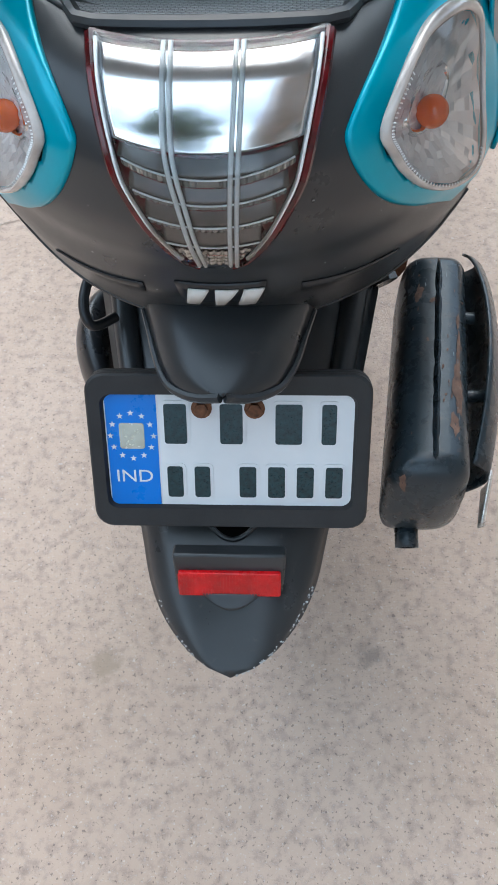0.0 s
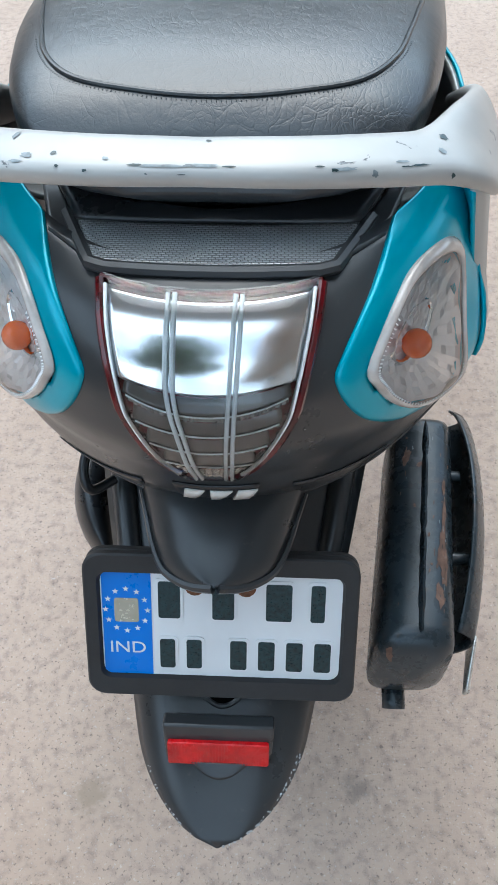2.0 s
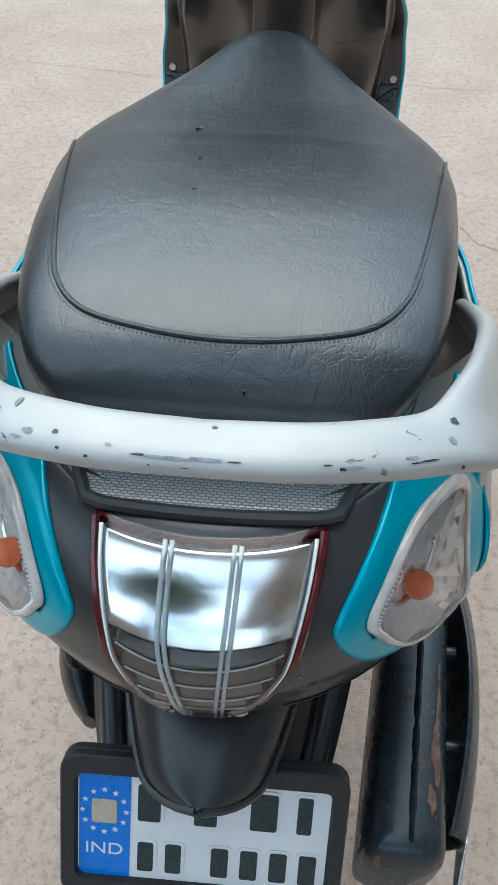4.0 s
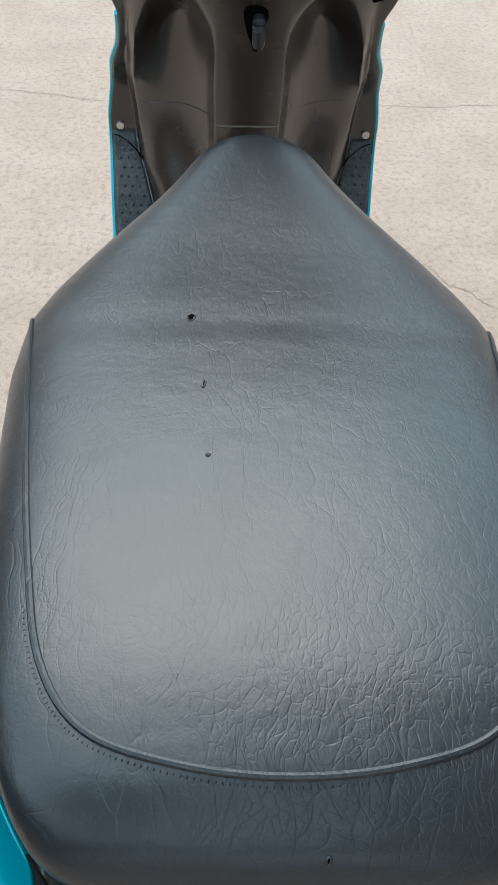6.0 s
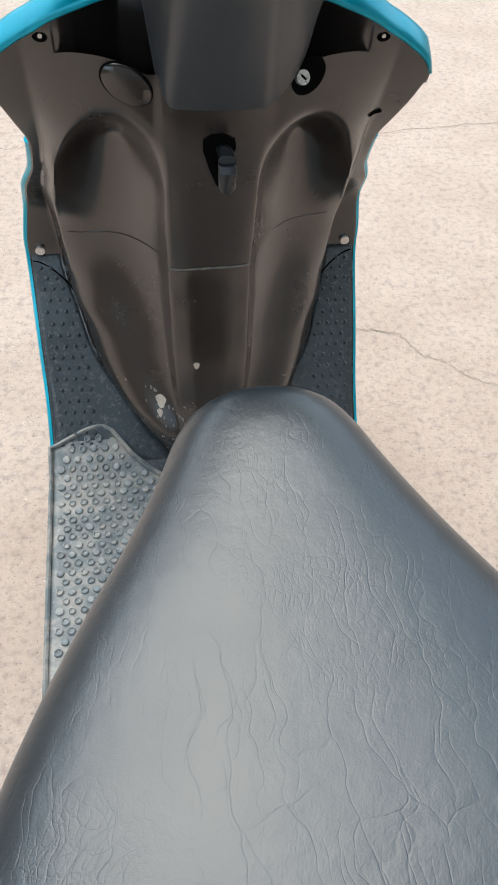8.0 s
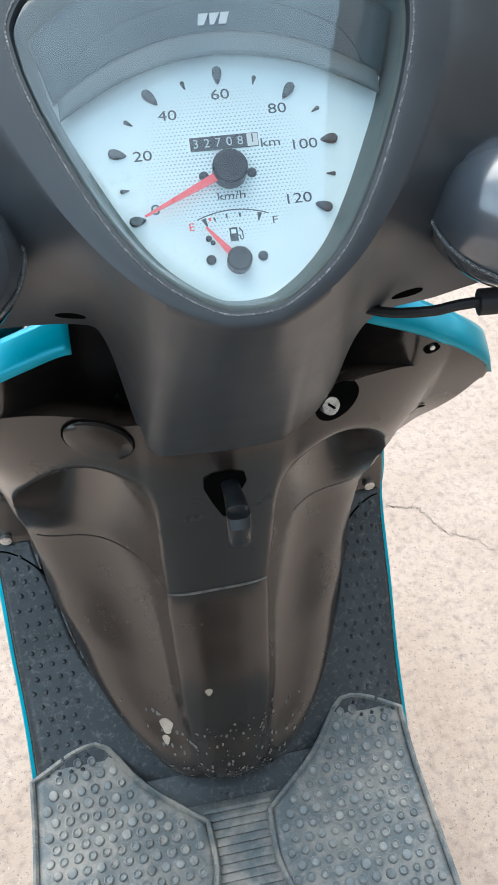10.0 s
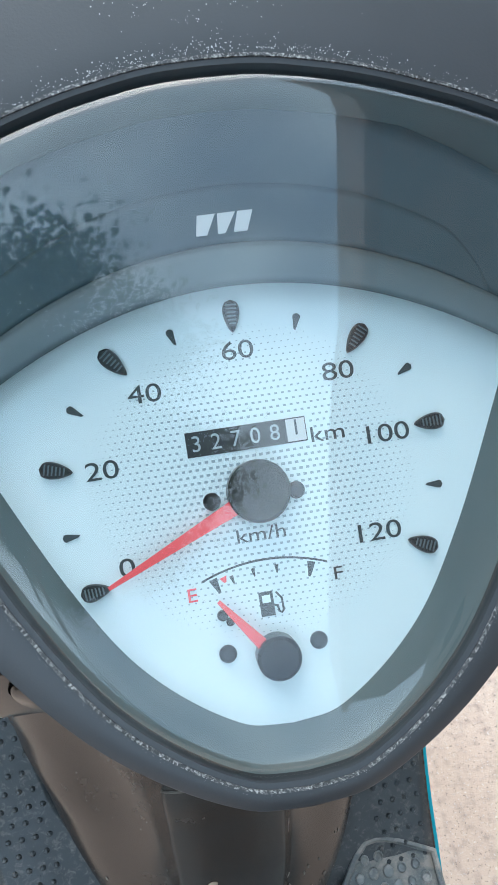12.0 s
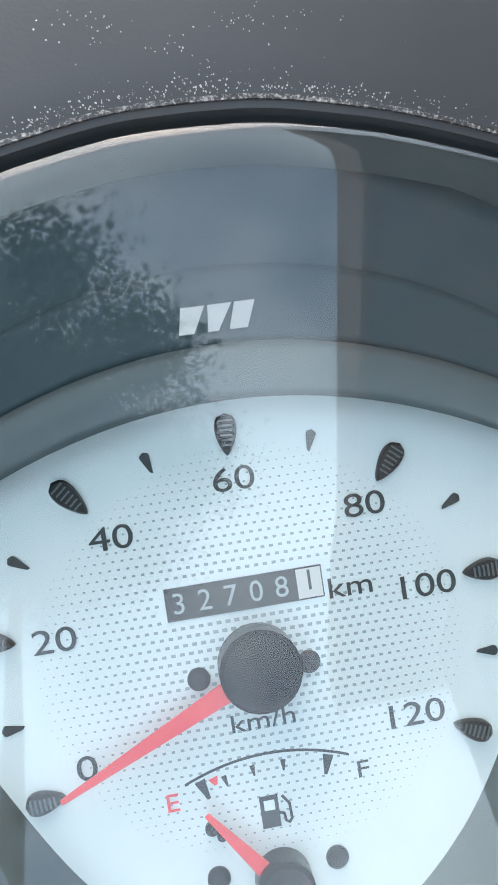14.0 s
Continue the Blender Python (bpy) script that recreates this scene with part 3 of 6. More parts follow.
lamp = part("tail_lamp", band(0.6525, 0.7612, lambda z: -lamp_half(z), lamp_half, 0.0012, 40, 24), DARK_RED, scooter, "clear-lens tail lamp with chrome reflector and dark red rim", thick=0.003)


def lamp_in(z):
    return max(0.002, lamp_half(z) - 0.0062)


def smile(x):
    """The lower edge of the chrome reflector."""
    return 0.7290 + 1.6 * x * x


def bowl_fn(u, v):
    z = smile(0) + (0.7592 - smile(0)) * u
    for _ in range(3):
        h = lamp_in(z)
        x = -h + 2 * h * v
        z = smile(x) + (0.7592 - smile(x)) * u
    return skin(x, z, 0.0050 - 0.0007 * math.sin(math.pi * min(1, u * 1.1)) * math.sin(math.pi * v) ** 0.5)


part("reflector_bowl", grid(bowl_fn, 24, 32), SOFT_CHROME, lamp, "mirror chrome reflector", thick=0.001)
ROWS = (0.7290, 0.7144, 0.7010, 0.6868, 0.6720)


def chevron(k, x):
    """The lower edge of a row of louvres, dipping in the middle."""
    return ROWS[k] + (1.6 if k == 0 else 4.0) * x * x


# dark stepped louvres, each over a strip of clear upright prisms, with a bright edge between
for k in range(4):
    def step(u, v, k=k):
        h = lamp_in(max(0.662, ROWS[k + 1] + 0.55 * (ROWS[k] - ROWS[k + 1])))
        x = -h + 2 * h * v
        top = chevron(k, x)
        low = chevron(k + 1, x) + 0.3 * (top - chevron(k + 1, x))
        return skin(x, top + (low - top) * u, 0.0006 + 0.0036 * u)
    part("louvre", grid(step, 5, 28), LOUVRE, lamp, "smoky stepped louvre", thick=0.001)
    part("louvre_edge", tube([Vector(step(1.0, q)) + Vector((0, -0.0006, 0)) for q in np.linspace(0.02, 0.98, 40)], 0.0006, 6), RIB, lamp)
    def prisms(u, v, k=k):
        h = lamp_in(max(0.662, ROWS[k + 1] + 0.35 * (ROWS[k] - ROWS[k + 1])))
        x = -h + 2 * h * v
        top = chevron(k + 1, x) + 0.28 * (chevron(k, x) - chevron(k + 1, x))
        low = chevron(k + 1, x) - 0.0005
        ridge = 0.0012 * abs(math.sin(x * 900)) if abs(x) > 0.006 or k > 1 else 0.0
        return skin(x, top + (low - top) * u, 0.0026 - 0.0012 * u + ridge)
    part("prism_strip", grid(prisms, 3, 150), PRISM, lamp, "clear ribbed prisms", sharp=15)


def bottom_prisms(u, v):
    z = 0.6575 + (chevron(4, 0) - 0.6575) * u
    h = lamp_in(z)
    x = -h + 2 * h * v
    return skin(x, z + 4.0 * x * x * u, 0.0024 + 0.0011 * abs(math.sin(x * 700)) + 0.0006 * abs(math.sin(z * 900)))


part("prism_strip", grid(bottom_prisms, 24, 110), PRISM, lamp, "clear ribbed prisms", sharp=15)
for xs in ((-0.0074, -0.0152, -0.0200, -0.0203), (0.0105, 0.0126, 0.0148, 0.0170)):
    pts = [skin(curve(z, (0.6600, 0.7074, 0.7358, 0.7597), xs), z, 0.0062) for z in np.linspace(0.7597, 0.660, 28)]
    for d in (-0.0019, 0.0019):
        part("lens_rib", tube([p + Vector((d, 0, 0)) for p in pts], 0.0014, 8), RIB, lamp, "clear moulded rib")
part("lens", band(0.656, 0.7612, lambda z: -lamp_half(z) + 0.003, lambda z: lamp_half(z) - 0.003, 0.0085, 36, 20, edge=0.004), CLEAR, lamp, "clear plastic lens")
for sx in (-1, 1):
    part("side_strip", tube([skin(sx * (lamp_half(z) - 0.0052), z, 0.0052) for z in np.linspace(0.7590, 0.665, 24)], 0.0013, 8), RIB, lamp)
    part("red_edge", tube([skin(sx * (lamp_half(z) - 0.0012), z, 0.0026) for z in np.linspace(0.7600, 0.655, 26)], 0.0032, 8), DARK_RED, lamp)
part("red_edge", tube([skin(x, 0.7606, 0.0026) for x in np.linspace(-0.063, 0.063, 20)], 0.0020, 8), DARK_RED, lamp)

# teal panels, indicators and side panels, each side ---------------


def teal_in(z):
    return curve(z, (0.622, 0.640, 0.655, 0.671, 0.6945, 0.709, 0.719, 0.727, 0.7335, 0.7605, 0.768), (0.156, 0.138, 0.122, 0.105, 0.0868, 0.0785, 0.0742, 0.0718, 0.0742, 0.0990, 0.110))


for sx in (-1, 1):
    part("teal_panel", with_openings(band(0.622, 0.768, lambda z: sx * teal_in(z), lambda z: sx * (cover_edge(z) + 0.0015), 0.0035, 64, 36, edge=0.003)), TEAL, scooter, "teal metallic panel round the indicator", thick=0.004)
    ind = part("indicator", grid(lambda u, v: skin(*(lambda q: (sx * q[0], q[1]))(ind_outline(v * 48, 48, -0.13 * u)), 0.0045 + 0.004 * math.sin(u * 2.4)), 6, 48, wrap=True), LENS_FRAME, scooter, "clear turn indicator with an amber bulb", thick=0.003)
    bowl = bmesh.new()
    rows = []
    for r in range(9):
        rows.append([bowl.verts.new(skin(*(lambda q: (sx * q[0], q[1]))(ind_outline(j, 40, -0.13 - 0.87 * r / 8)), 0.004 - 0.011 * math.sin(r / 8 * 1.57) + (0.0018 if (j // 2 + r) % 2 else 0))) for j in range(40)])
    for a, b in zip(rows, rows[1:]):
        for j in range(40):
            bowl.faces.new((a[j], a[(j + 1) % 40], b[(j + 1) % 40], b[j]))
    part("reflector_bowl", bowl, FACET, ind, "faceted chrome bowl", sharp=8)
    # fine serrations along the inner rim, and the bulb's socket
    teeth = bmesh.new()
    for j in range(60):
        a, b = ind_outline(60 * 0.30 + j * 0.5, 60, -0.155), ind_outline(60 * 0.30 + j * 0.5, 60, -0.085)
        bar = tube([skin(sx * a[0], a[1], 0.0078), skin(sx * b[0], b[1], 0.0072)], 0.0005, 4)
        tmp = bpy.data.meshes.new("tmp")
        bar.to_mesh(tmp)
        teeth.from_mesh(tmp)
        bar.free()
        bpy.data.meshes.remove(tmp)
    part("serrated_rim", teeth, RIB, ind, "finely serrated rim")["kind"] = "stuff"
    seat_ring = [skin(sx * (0.1245 + 0.0135 * math.cos(a)), 0.7175 + 0.0135 * math.sin(a), -0.004) for a in (2 * math.pi * k / 24 for k in range(25))]
    part("bulb_socket", tube(seat_ring, 0.0022, 8), CHROME, ind, "chrome bulb socket")
    bulb = bmesh.new()
    c = skin(sx * 0.1240, 0.7130, 0.001)
    bmesh.ops.create_uvsphere(bulb, u_segments=20, v_segments=12, radius=0.0095, matrix=Matrix.Translation(c))
    part("bulb", bulb, ORANGE, ind, "orange bulb")
    part("lens", grid(lambda u, v: skin(*(lambda q: (sx * q[0], q[1]))(ind_outline(v * 48, 48, -0.11 - 0.889 * u)), 0.007 + 0.006 * math.sin(u * 1.57)), 8, 48, wrap=True), CLEAR, ind, "clear lens").visible_shadow = False

    def flank(u, v, sx=sx):
        y = 0.583 + 0.424 * u
        top = 0.768 - 0.022 * min(1, u * 2.5)
        z = top + (curve(u, (0, 0.06, 0.2, 0.5, 1), (0.626, 0.610, 0.578, 0.545, 0.530)) - top) * v
        x = curve(v, (0, 0.5, 0.82, 1.0), (0.173, 0.187, 0.198, 0.190)) + curve(u, (0, 0.15, 0.45, 0.62, 0.82, 1.0), (0.0, 0.004, 0.004, -0.008, -0.040, -0.082))
        x -= 0.012 * max(0.0, 1 - u / 0.05) ** 2
        return (sx * x, y, z)
    part("side_panel", grid(flank, 30, 20), SILVER, scooter, "silver painted side panel", thick=0.004, out=(sx, 0, 0.2))

    def stripe(u, v, sx=sx):
        p = Vector(flank(0.16 + u * 0.74, 0.0 + (0.10 + 0.14 * u) * v))
        return (p.x + sx * 0.003, p.y, p.z + 0.002)
    part("teal_stripe", grid(stripe, 24, 5), TEAL, scooter, "teal strip along the top of the side panel", thick=0.003, out=(sx, 0, 0.2))

    for q in range(4):
        def decal(u, v, sx=sx, q=q):
            p = Vector(flank(0.10 + 0.055 * q + 0.028 * v + 0.03 * u, 0.24 + 0.26 * u))
            return (p.x + sx * 0.0012, p.y, p.z)
        part("decal_bar", grid(decal, 4, 2), WHITE_FILM, scooter, "pale decal bar", out=(sx, 0, 0.2), thick=0.0004)

    def corner(u, v, sx=sx):
        z = 0.765 - 0.115 * u
        a = skin(sx * (cover_edge(z) + 0.0005), z, 0.003)
        b = Vector(flank(0.0, min(1, max(0, (0.768 - z) / 0.142))))
        p = a.lerp(b, v)
        return p
    part("corner_strip", grid(corner, 14, 6), TEAL, scooter, "teal strip beside the indicator", thick=0.003, out=(sx, -0.5, 0.2))

# textured shelf behind the seat
def shelf(u, v):
    f = -1 + 2 * v
    w = 0.0685 + 0.044 * u
    y = 0.5035 + 0.100 * u + 0.004 * f * f
    z = 0.7672 - 0.010 * u
    return Vector((f * w, y, z))


def weave_material():
    m, nt, n, p = nodes_of("woven_pattern_plastic")
    p.inputs["Base Color"].default_value = (0.028, 0.032, 0.036, 1)
    p.inputs["Roughness"].default_value = 0.28
    p.inputs["Specular IOR Level"].default_value = 0.9
    w1 = n.new("ShaderNodeTexBrick")
    nt.links.new(coords(nt), w1.inputs["Vector"])
    for key, val in (("Scale", 1.0), ("Brick Width", 0.0042), ("Row Height", 0.0022), ("Mortar Size", 0.00055), ("Mortar Smooth", 0.8), ("Bias", 0.0)):
        w1.inputs[key].default_value = val
    w1.inputs["Color1"].default_value = (1, 1, 1, 1)
    w1.inputs["Color2"].default_value = (0.75, 0.75, 0.75, 1)
    w1.inputs["Mortar"].default_value = (0, 0, 0, 1)
    nt.links.new(bump_of(nt, w1.outputs["Color"], 0.9, 0.0008), p.inputs["Normal"])
    nt.links.new(mixed(nt, w1.outputs["Color"], (0.075, 0.082, 0.087), (0.30, 0.32, 0.335)), p.inputs["Base Color"])
    return m


WEAVE = weave_material()
pad = part("shelf_pad", grid(lambda u, v: shelf(0.47 * u, v), 12, 24), WEAVE, scooter, "black pad with a woven pattern behind the seat", thick=0.003)
part("pad_lip", tube([shelf(0.55 - u, 0) + Vector((-0.003, 0, -0.002)) for u in np.linspace(0, 0.55, 10)] + [shelf(0, v) + Vector((0, -0.003, -0.0022)) for v in np.linspace(0, 1, 20)][1:-1] + [shelf(u, 1) + Vector((0.003, 0, -0.002)) for u in np.linspace(0, 0.55, 10)], 0.0044, 8), BLACK, pad)


for sx in (0, 1):
    part("shelf_side", grid(lambda u, v: shelf(u, sx).lerp(Vector(((2 * sx - 1) * (0.102 + 0.024 * u), 0.540 + 0.08 * u, 0.7655 - 0.012 * u)), v) + Vector((0, 0, -0.001)), 8, 6), BLACK, scooter, thick=0.002)


# dark steps between the pad and the seat, with a bowed gap between them
def step_edge(v, back=0.0, up=0.0):
    f = -1 + 2 * v
    return Vector((f * 0.106, 0.5570 + 0.031 * abs(f) ** 1.6 + back, 0.7685 + up))


part("shelf_riser", grid(lambda u, v: (shelf(0.46, v) + Vector((0, 0, 0.0008))).lerp(step_edge(v), u) + Vector((0, 0, 0.0016 * math.sin(math.pi * u))), 6, 24), BLACK_SATIN, scooter, "smooth black step behind the pad", thick=0.004)
part("inner_step", grid(lambda u, v: step_edge(v, 0.0125 - 0.008 * abs(2 * v - 1) + 0.030 * u, 0.001 + 0.004 * u), 5, 24), BLACK_SATIN, scooter, "black bowed step under the seat", thick=0.010)
part("gap_floor", grid(lambda u, v: step_edge(v, -0.004 + 0.05 * u, -0.022), 3, 16), BLACK_SATIN, scooter, thick=0.002)


def back_wall(u, v):
    f = -1 + 2 * v
    return (f * (0.098 + 0.012 * u), 0.590 + 0.03 * f * f - 0.020 * u, 0.745 + 0.040 * u)


part("seat_skirt", grid(back_wall, 4, 16), BLACK, scooter, "black panel under the seat", thick=0.003)
# core of the body under the seat
def core(u, v):
    a = 2 * math.pi * v
    y = 0.60 + 0.56 * u
    w = curve(u, (0, 0.3, 0.7, 1.0), (0.10, 0.14, 0.11, 0.040))
    e = 0.6
    x = w * math.copysign(abs(math.cos(a)) ** e, math.cos(a))
    z = 0.56 + (0.145 if math.sin(a) > 0 else 0.20) * math.copysign(abs(math.sin(a)) ** e, math.sin(a))
    return (x, y, z)


part("body_core", loft([[core(k / 20, j / 32) for j in range(32)] for k in range(21)]), DUSTY, scooter, "black inner bodywork below the seat")

# grab rail -------------------------------------------------------


def rail_line(f):
    s = abs(f)
    k = (0, 0.15, 0.32, 0.46, 0.56, 0.68, 0.84, 1.0)
    return Vector((math.copysign(curve(s, k, (0, 0.040, 0.086, 0.121, 0.142, 0.159, 0.171, 0.170)), f),
                   curve(s, k, (0.474, 0.476, 0.487, 0.506, 0.535, 0.585, 0.655, 0.725)),
                   curve(s, k, (0.851, 0.850, 0.845, 0.836, 0.822, 0.803, 0.778, 0.744))))


def chipped_silver():
    m, nt, n, p = nodes_of("chipped_silver_paint")
    v = coords(nt)
    p.inputs["Roughness"].default_value = 0.40
    p.inputs["Metallic"].default_value = 0.15
    p.inputs["Coat Weight"].default_value = 0.1
    base = mixed(nt, ramp_of(nt, noise_of(nt, v, 20, 4), [(0.3, 0.0), (0.7, 1.0)]), (0.37, 0.37, 0.36), (0.43, 0.43, 0.415))
    a = noise_of(nt, coords(nt, (1, 1, 2.2)), 30, 6, 0.6, 0.4)
    mask = ramp_of(nt, a, [(0.665, 0.0), (0.675, 1.0)])
    edge = ramp_of(nt, a, [(0.655, 0.0), (0.667, 1.0), (0.68, 0.0)])
    b = ramp_of(nt, noise_of(nt, coords(nt, (0.4, 1.0, 1.5)), 150, 5, 0.65), [(0.735, 0.0), (0.75, 1.0)])
    col = mixed(nt, mask, base, (0.30, 0.34, 0.36))
    col = mixed(nt, edge, col, (0.05, 0.055, 0.06))
    col = mixed(nt, b, col, (0.035, 0.037, 0.04))
    nt.links.new(col, p.inputs["Base Color"])
    nt.links.new(bump_of(nt, mask, 0.3, -0.0006), p.inputs["Normal"])
    return m


CHIPPED = chipped_silver()
BARE = surface("bare_grey_primer", (0.20, 0.235, 0.25), 0.4, var=0.35, scale=180, dust=(0.05, 0.055, 0.06), dust_amount=0.4, dust_scale=200)


def rail_point(f, a, lift=0.0):
    """A point on the rail's skin: f along it from end to end (-1 to 1), a round it, 0 facing out and pi / 2 on top."""
    p = rail_line(f)
    d = (rail_line(min(1, f + 0.01)) - rail_line(max(-1, f - 0.01))).normalized()
    out = d.cross(Vector((0, 0, 1))).normalized()
    up = out.cross(d)
    tilt = curve(abs(f), (0, 0.40, 0.62, 1), (0.02, 0.12, 0.90, 1.15))
    o2 = out * math.cos(tilt) - up * math.sin(tilt)
    u2 = out * math.sin(tilt) + up * math.cos(tilt)
    hw = curve(abs(f), (0, 0.40, 0.60, 0.8, 1), (0.0156, 0.0172, 0.0275, 0.0215, 0.012)) + lift
    hh = curve(abs(f), (0, 0.5, 0.7, 1), (0.0064, 0.0072, 0.0076, 0.006)) + lift
    c, s = math.cos(a), math.sin(a)
    return p + o2 * hw * math.copysign(abs(c) ** 0.7, c) + u2 * hh * math.copysign(abs(s) ** 0.7, s)


def rail():
    n = 90
    ob = part("grab_rail", loft([[rail_point(-1 + 2 * k / n, 2 * math.pi * j / 20) for j in range(20)] for k in range(n + 1)]), CHIPPED, scooter, "silver painted grab rail with chipped paint", sharp=70)
    for sx in (-1, 1):
        corners = [Vector((sx * x, y, z)) for x, y, z in ((0.166, 0.655, 0.774), (0.158, 0.600, 0.786), (0.116, 0.640, 0.744), (0.112, 0.592, 0.752))]
        part("rail_bracket", grid(lambda u, v, c=corners: c[0].lerp(c[1], v).lerp(c[2].lerp(c[3], v), u) - Vector((0, 0, 0.010 * math.sin(math.pi * u))), 8, 6), SILVER, ob, "cast silver rail bracket", thick=0.005, bevel=0.0015)
    rnd = random.Random(8)

    def chip(f, a, df, da, material):
        ring = []
        for k in range(14):
            q = 2 * math.pi * k / 14
            w = rnd.uniform(0.6, 1.15)
            ring.append((f + df * w * math.cos(q), a + da * w * math.sin(q)))
        bm = bmesh.new()
        rows = [[bm.verts.new(rail_point(f + (x - f) * s, a + (y - a) * s, 0.0003)) for x, y in ring] for s in (1.0, 0.55, 0.08)]
        for r0, r1 in zip(rows, rows[1:]):
            for k in range(14):
                bm.faces.new((r0[k], r0[(k + 1) % 14], r1[(k + 1) % 14], r1[k]))
        bm.faces.new(rows[-1])
        part("paint_chip", bm, material, ob)
    for f, a, df, da, m in ((0.238, 0.75, 0.020, 0.12, BARE), (0.222, 0.70, 0.007, 0.10, INK), (0.285, 0.45, 0.006, 0.22, BARE), (0.365, 0.85, 0.018, 0.05, INK), (0.34, 0.80, 0.012, 0.04, INK), (0.42, 0.20, 0.004, 0.18, INK), (0.335, 1.05, 0.015, 0.06, BARE),
                            (-0.225, 0.75, 0.004, 0.10, INK), (-0.18, 0.55, 0.004, 0.10, INK), (-0.08, 0.40, 0.003, 0.05, INK), (-0.05, 0.85, 0.045, 0.10, BARE), (0.01, 0.88, 0.035, 0.09, BARE), (-0.10, 0.90, 0.012, 0.07, INK), (0.055, 0.86, 0.012, 0.05, INK), (-0.30, 0.9, 0.014, 0.08, BARE), (-0.40, 0.95, 0.012, 0.07, BARE), (0.20, 0.90, 0.008, 0.04, INK), (-0.02, 0.35, 0.010, 0.03, INK), (-0.38, 0.5, 0.005, 0.10, INK), (-0.36, 1.45, 0.009, 0.14, BARE), (-0.335, 1.85, 0.006, 0.18, BARE), (-0.43, 1.35, 0.013, 0.16, BARE), (-0.46, 1.75, 0.005, 0.12, INK), (-0.285, 1.20, 0.012, 0.12, BARE), (-0.24, 1.35, 0.005, 0.10, INK), (0.02, 1.9, 0.006, 0.06, INK), (0.42, 1.4, 0.007, 0.12, BARE), (0.45, 1.75, 0.008, 0.12, INK), (-0.15, 1.2, 0.006, 0.08, BARE)):
        chip(f, a, df, da, m)
    return ob


rail()

# mudguard, plate and reflector ------------------------------------


def guard_w(y):
    return curve(y, (0.282, 0.286, 0.295, 0.31, 0.335, 0.36, 0.39, 0.45, 0.51, 0.60), (0.0003, 0.013, 0.028, 0.044, 0.061, 0.071, 0.078, 0.092, 0.107, 0.126))


def guard(u, v):
    y = 0.282 + 0.34 * u
    f = -1 + 2 * v
    w = guard_w(y)
    z = curve(y, (0.282, 0.335, 0.39, 0.45, 0.52, 0.62), (0.356, 0.391, 0.413, 0.436, 0.470, 0.520)) - 0.10 * (f * w) ** 2 / 0.09 - 0.02 * abs(f) ** 6 * min(1, w / 0.07) ** 2
    return Vector((f * w, y, z))


mudguard = part("mudguard", grid(guard, 50, 28), BLACK, scooter, "black plastic rear mudguard with a pointed flap", thick=0.004)
for sx in (-1, 1):
    part("guard_rib", tube([guard(u, 0.5 + sx * 0.42) + Vector((0, 0, 0.004)) for u in np.linspace(0.55, 0.98, 12)], 0.011, 10), BLACK, mudguard)


def hood(u, v):
    f = -1 + 2 * v
    w = curve(u, (0, 0.25, 0.50, 0.74, 0.88, 0.96, 1.0), (0.063, 0.0565, 0.0500, 0.0405, 0.0270, 0.0130, 0.0003))
    y = 0.490 - 0.086 * u
    k = min(1, w / 0.05)
    z = 0.590 - 0.004 * u - 0.018 * u * u + k * (-0.010 * f * f - 0.018 * abs(f) ** 5)
    return (f * w, y, z)


hood_ob = part("plate_hood", grid(hood, 30, 24), BLACK, scooter, "satin black hood over the number plate", thick=0.004)
for f in (0, 1):
    part("hood_rim", tube([Vector(hood(k / 23.1, f)) + Vector((0, 0, -0.001)) for k in range(24)], [0.0022 + 0.00006 * k for k in range(24)], 8), BLACK, hood_ob, "matt raised rim")

PLATE_M = frame_of((0, 0.414, 0.4875), (1, 0, 0.0), (0, 0.048, 0.075))
holder = part("plate_holder", prism(rounded(0.2115, 0.126, 0.014), 0.009, PLATE_M @ Matrix.Translation((0, 0, -0.010))), RUBBER, scooter, "black rubber number plate frame", bevel=0.002)
rim_o, rim_i = rounded(0.2115, 0.126, 0.014), rounded(0.187, 0.0915, 0.008)
bmf = bmesh.new()
lay = [[bmf.verts.new(PLATE_M @ Vector((x, y, z))) for x, y in ol] for ol, z in ((rim_o, -0.001), (rim_o, 0.005), ([(x * 0.985, y * 0.98) for x, y in rim_o], 0.0065), ([(x * 1.02, y * 1.03) for x, y in rim_i], 0.0055), (rim_i, 0.0008))]
for a, b in zip(lay, lay[1:]):
    for j in range(len(a)):
        bmf.faces.new((a[j], a[(j + 1) % len(a)], b[(j + 1) % len(a)], b[j]))
part("plate_rim", bmf, RUBBER, holder)
plate = part("number_plate", prism(rounded(0.190, 0.0945, 0.009), 0.0012, PLATE_M @ Matrix.Translation((0, 0, -0.0005))), WHITE_FILM, scooter, "white embossed number plate with a blue band")
part("blue_band", prism([(-0.0925, -0.0455), (-0.0540, -0.0455), (-0.0540, 0.0455), (-0.0925, 0.0455)], 0.0004, PLATE_M @ Matrix.Translation((0, 0, 0.0009))), BLUE_FILM, plate, "blue band", smooth=False)
part("hologram", prism(rounded(0.019, 0.021, 0.002), 0.0003, PLATE_M @ Matrix.Translation((-0.0735, 0.0125, 0.0015))), HOLO, plate, "square foil sticker")
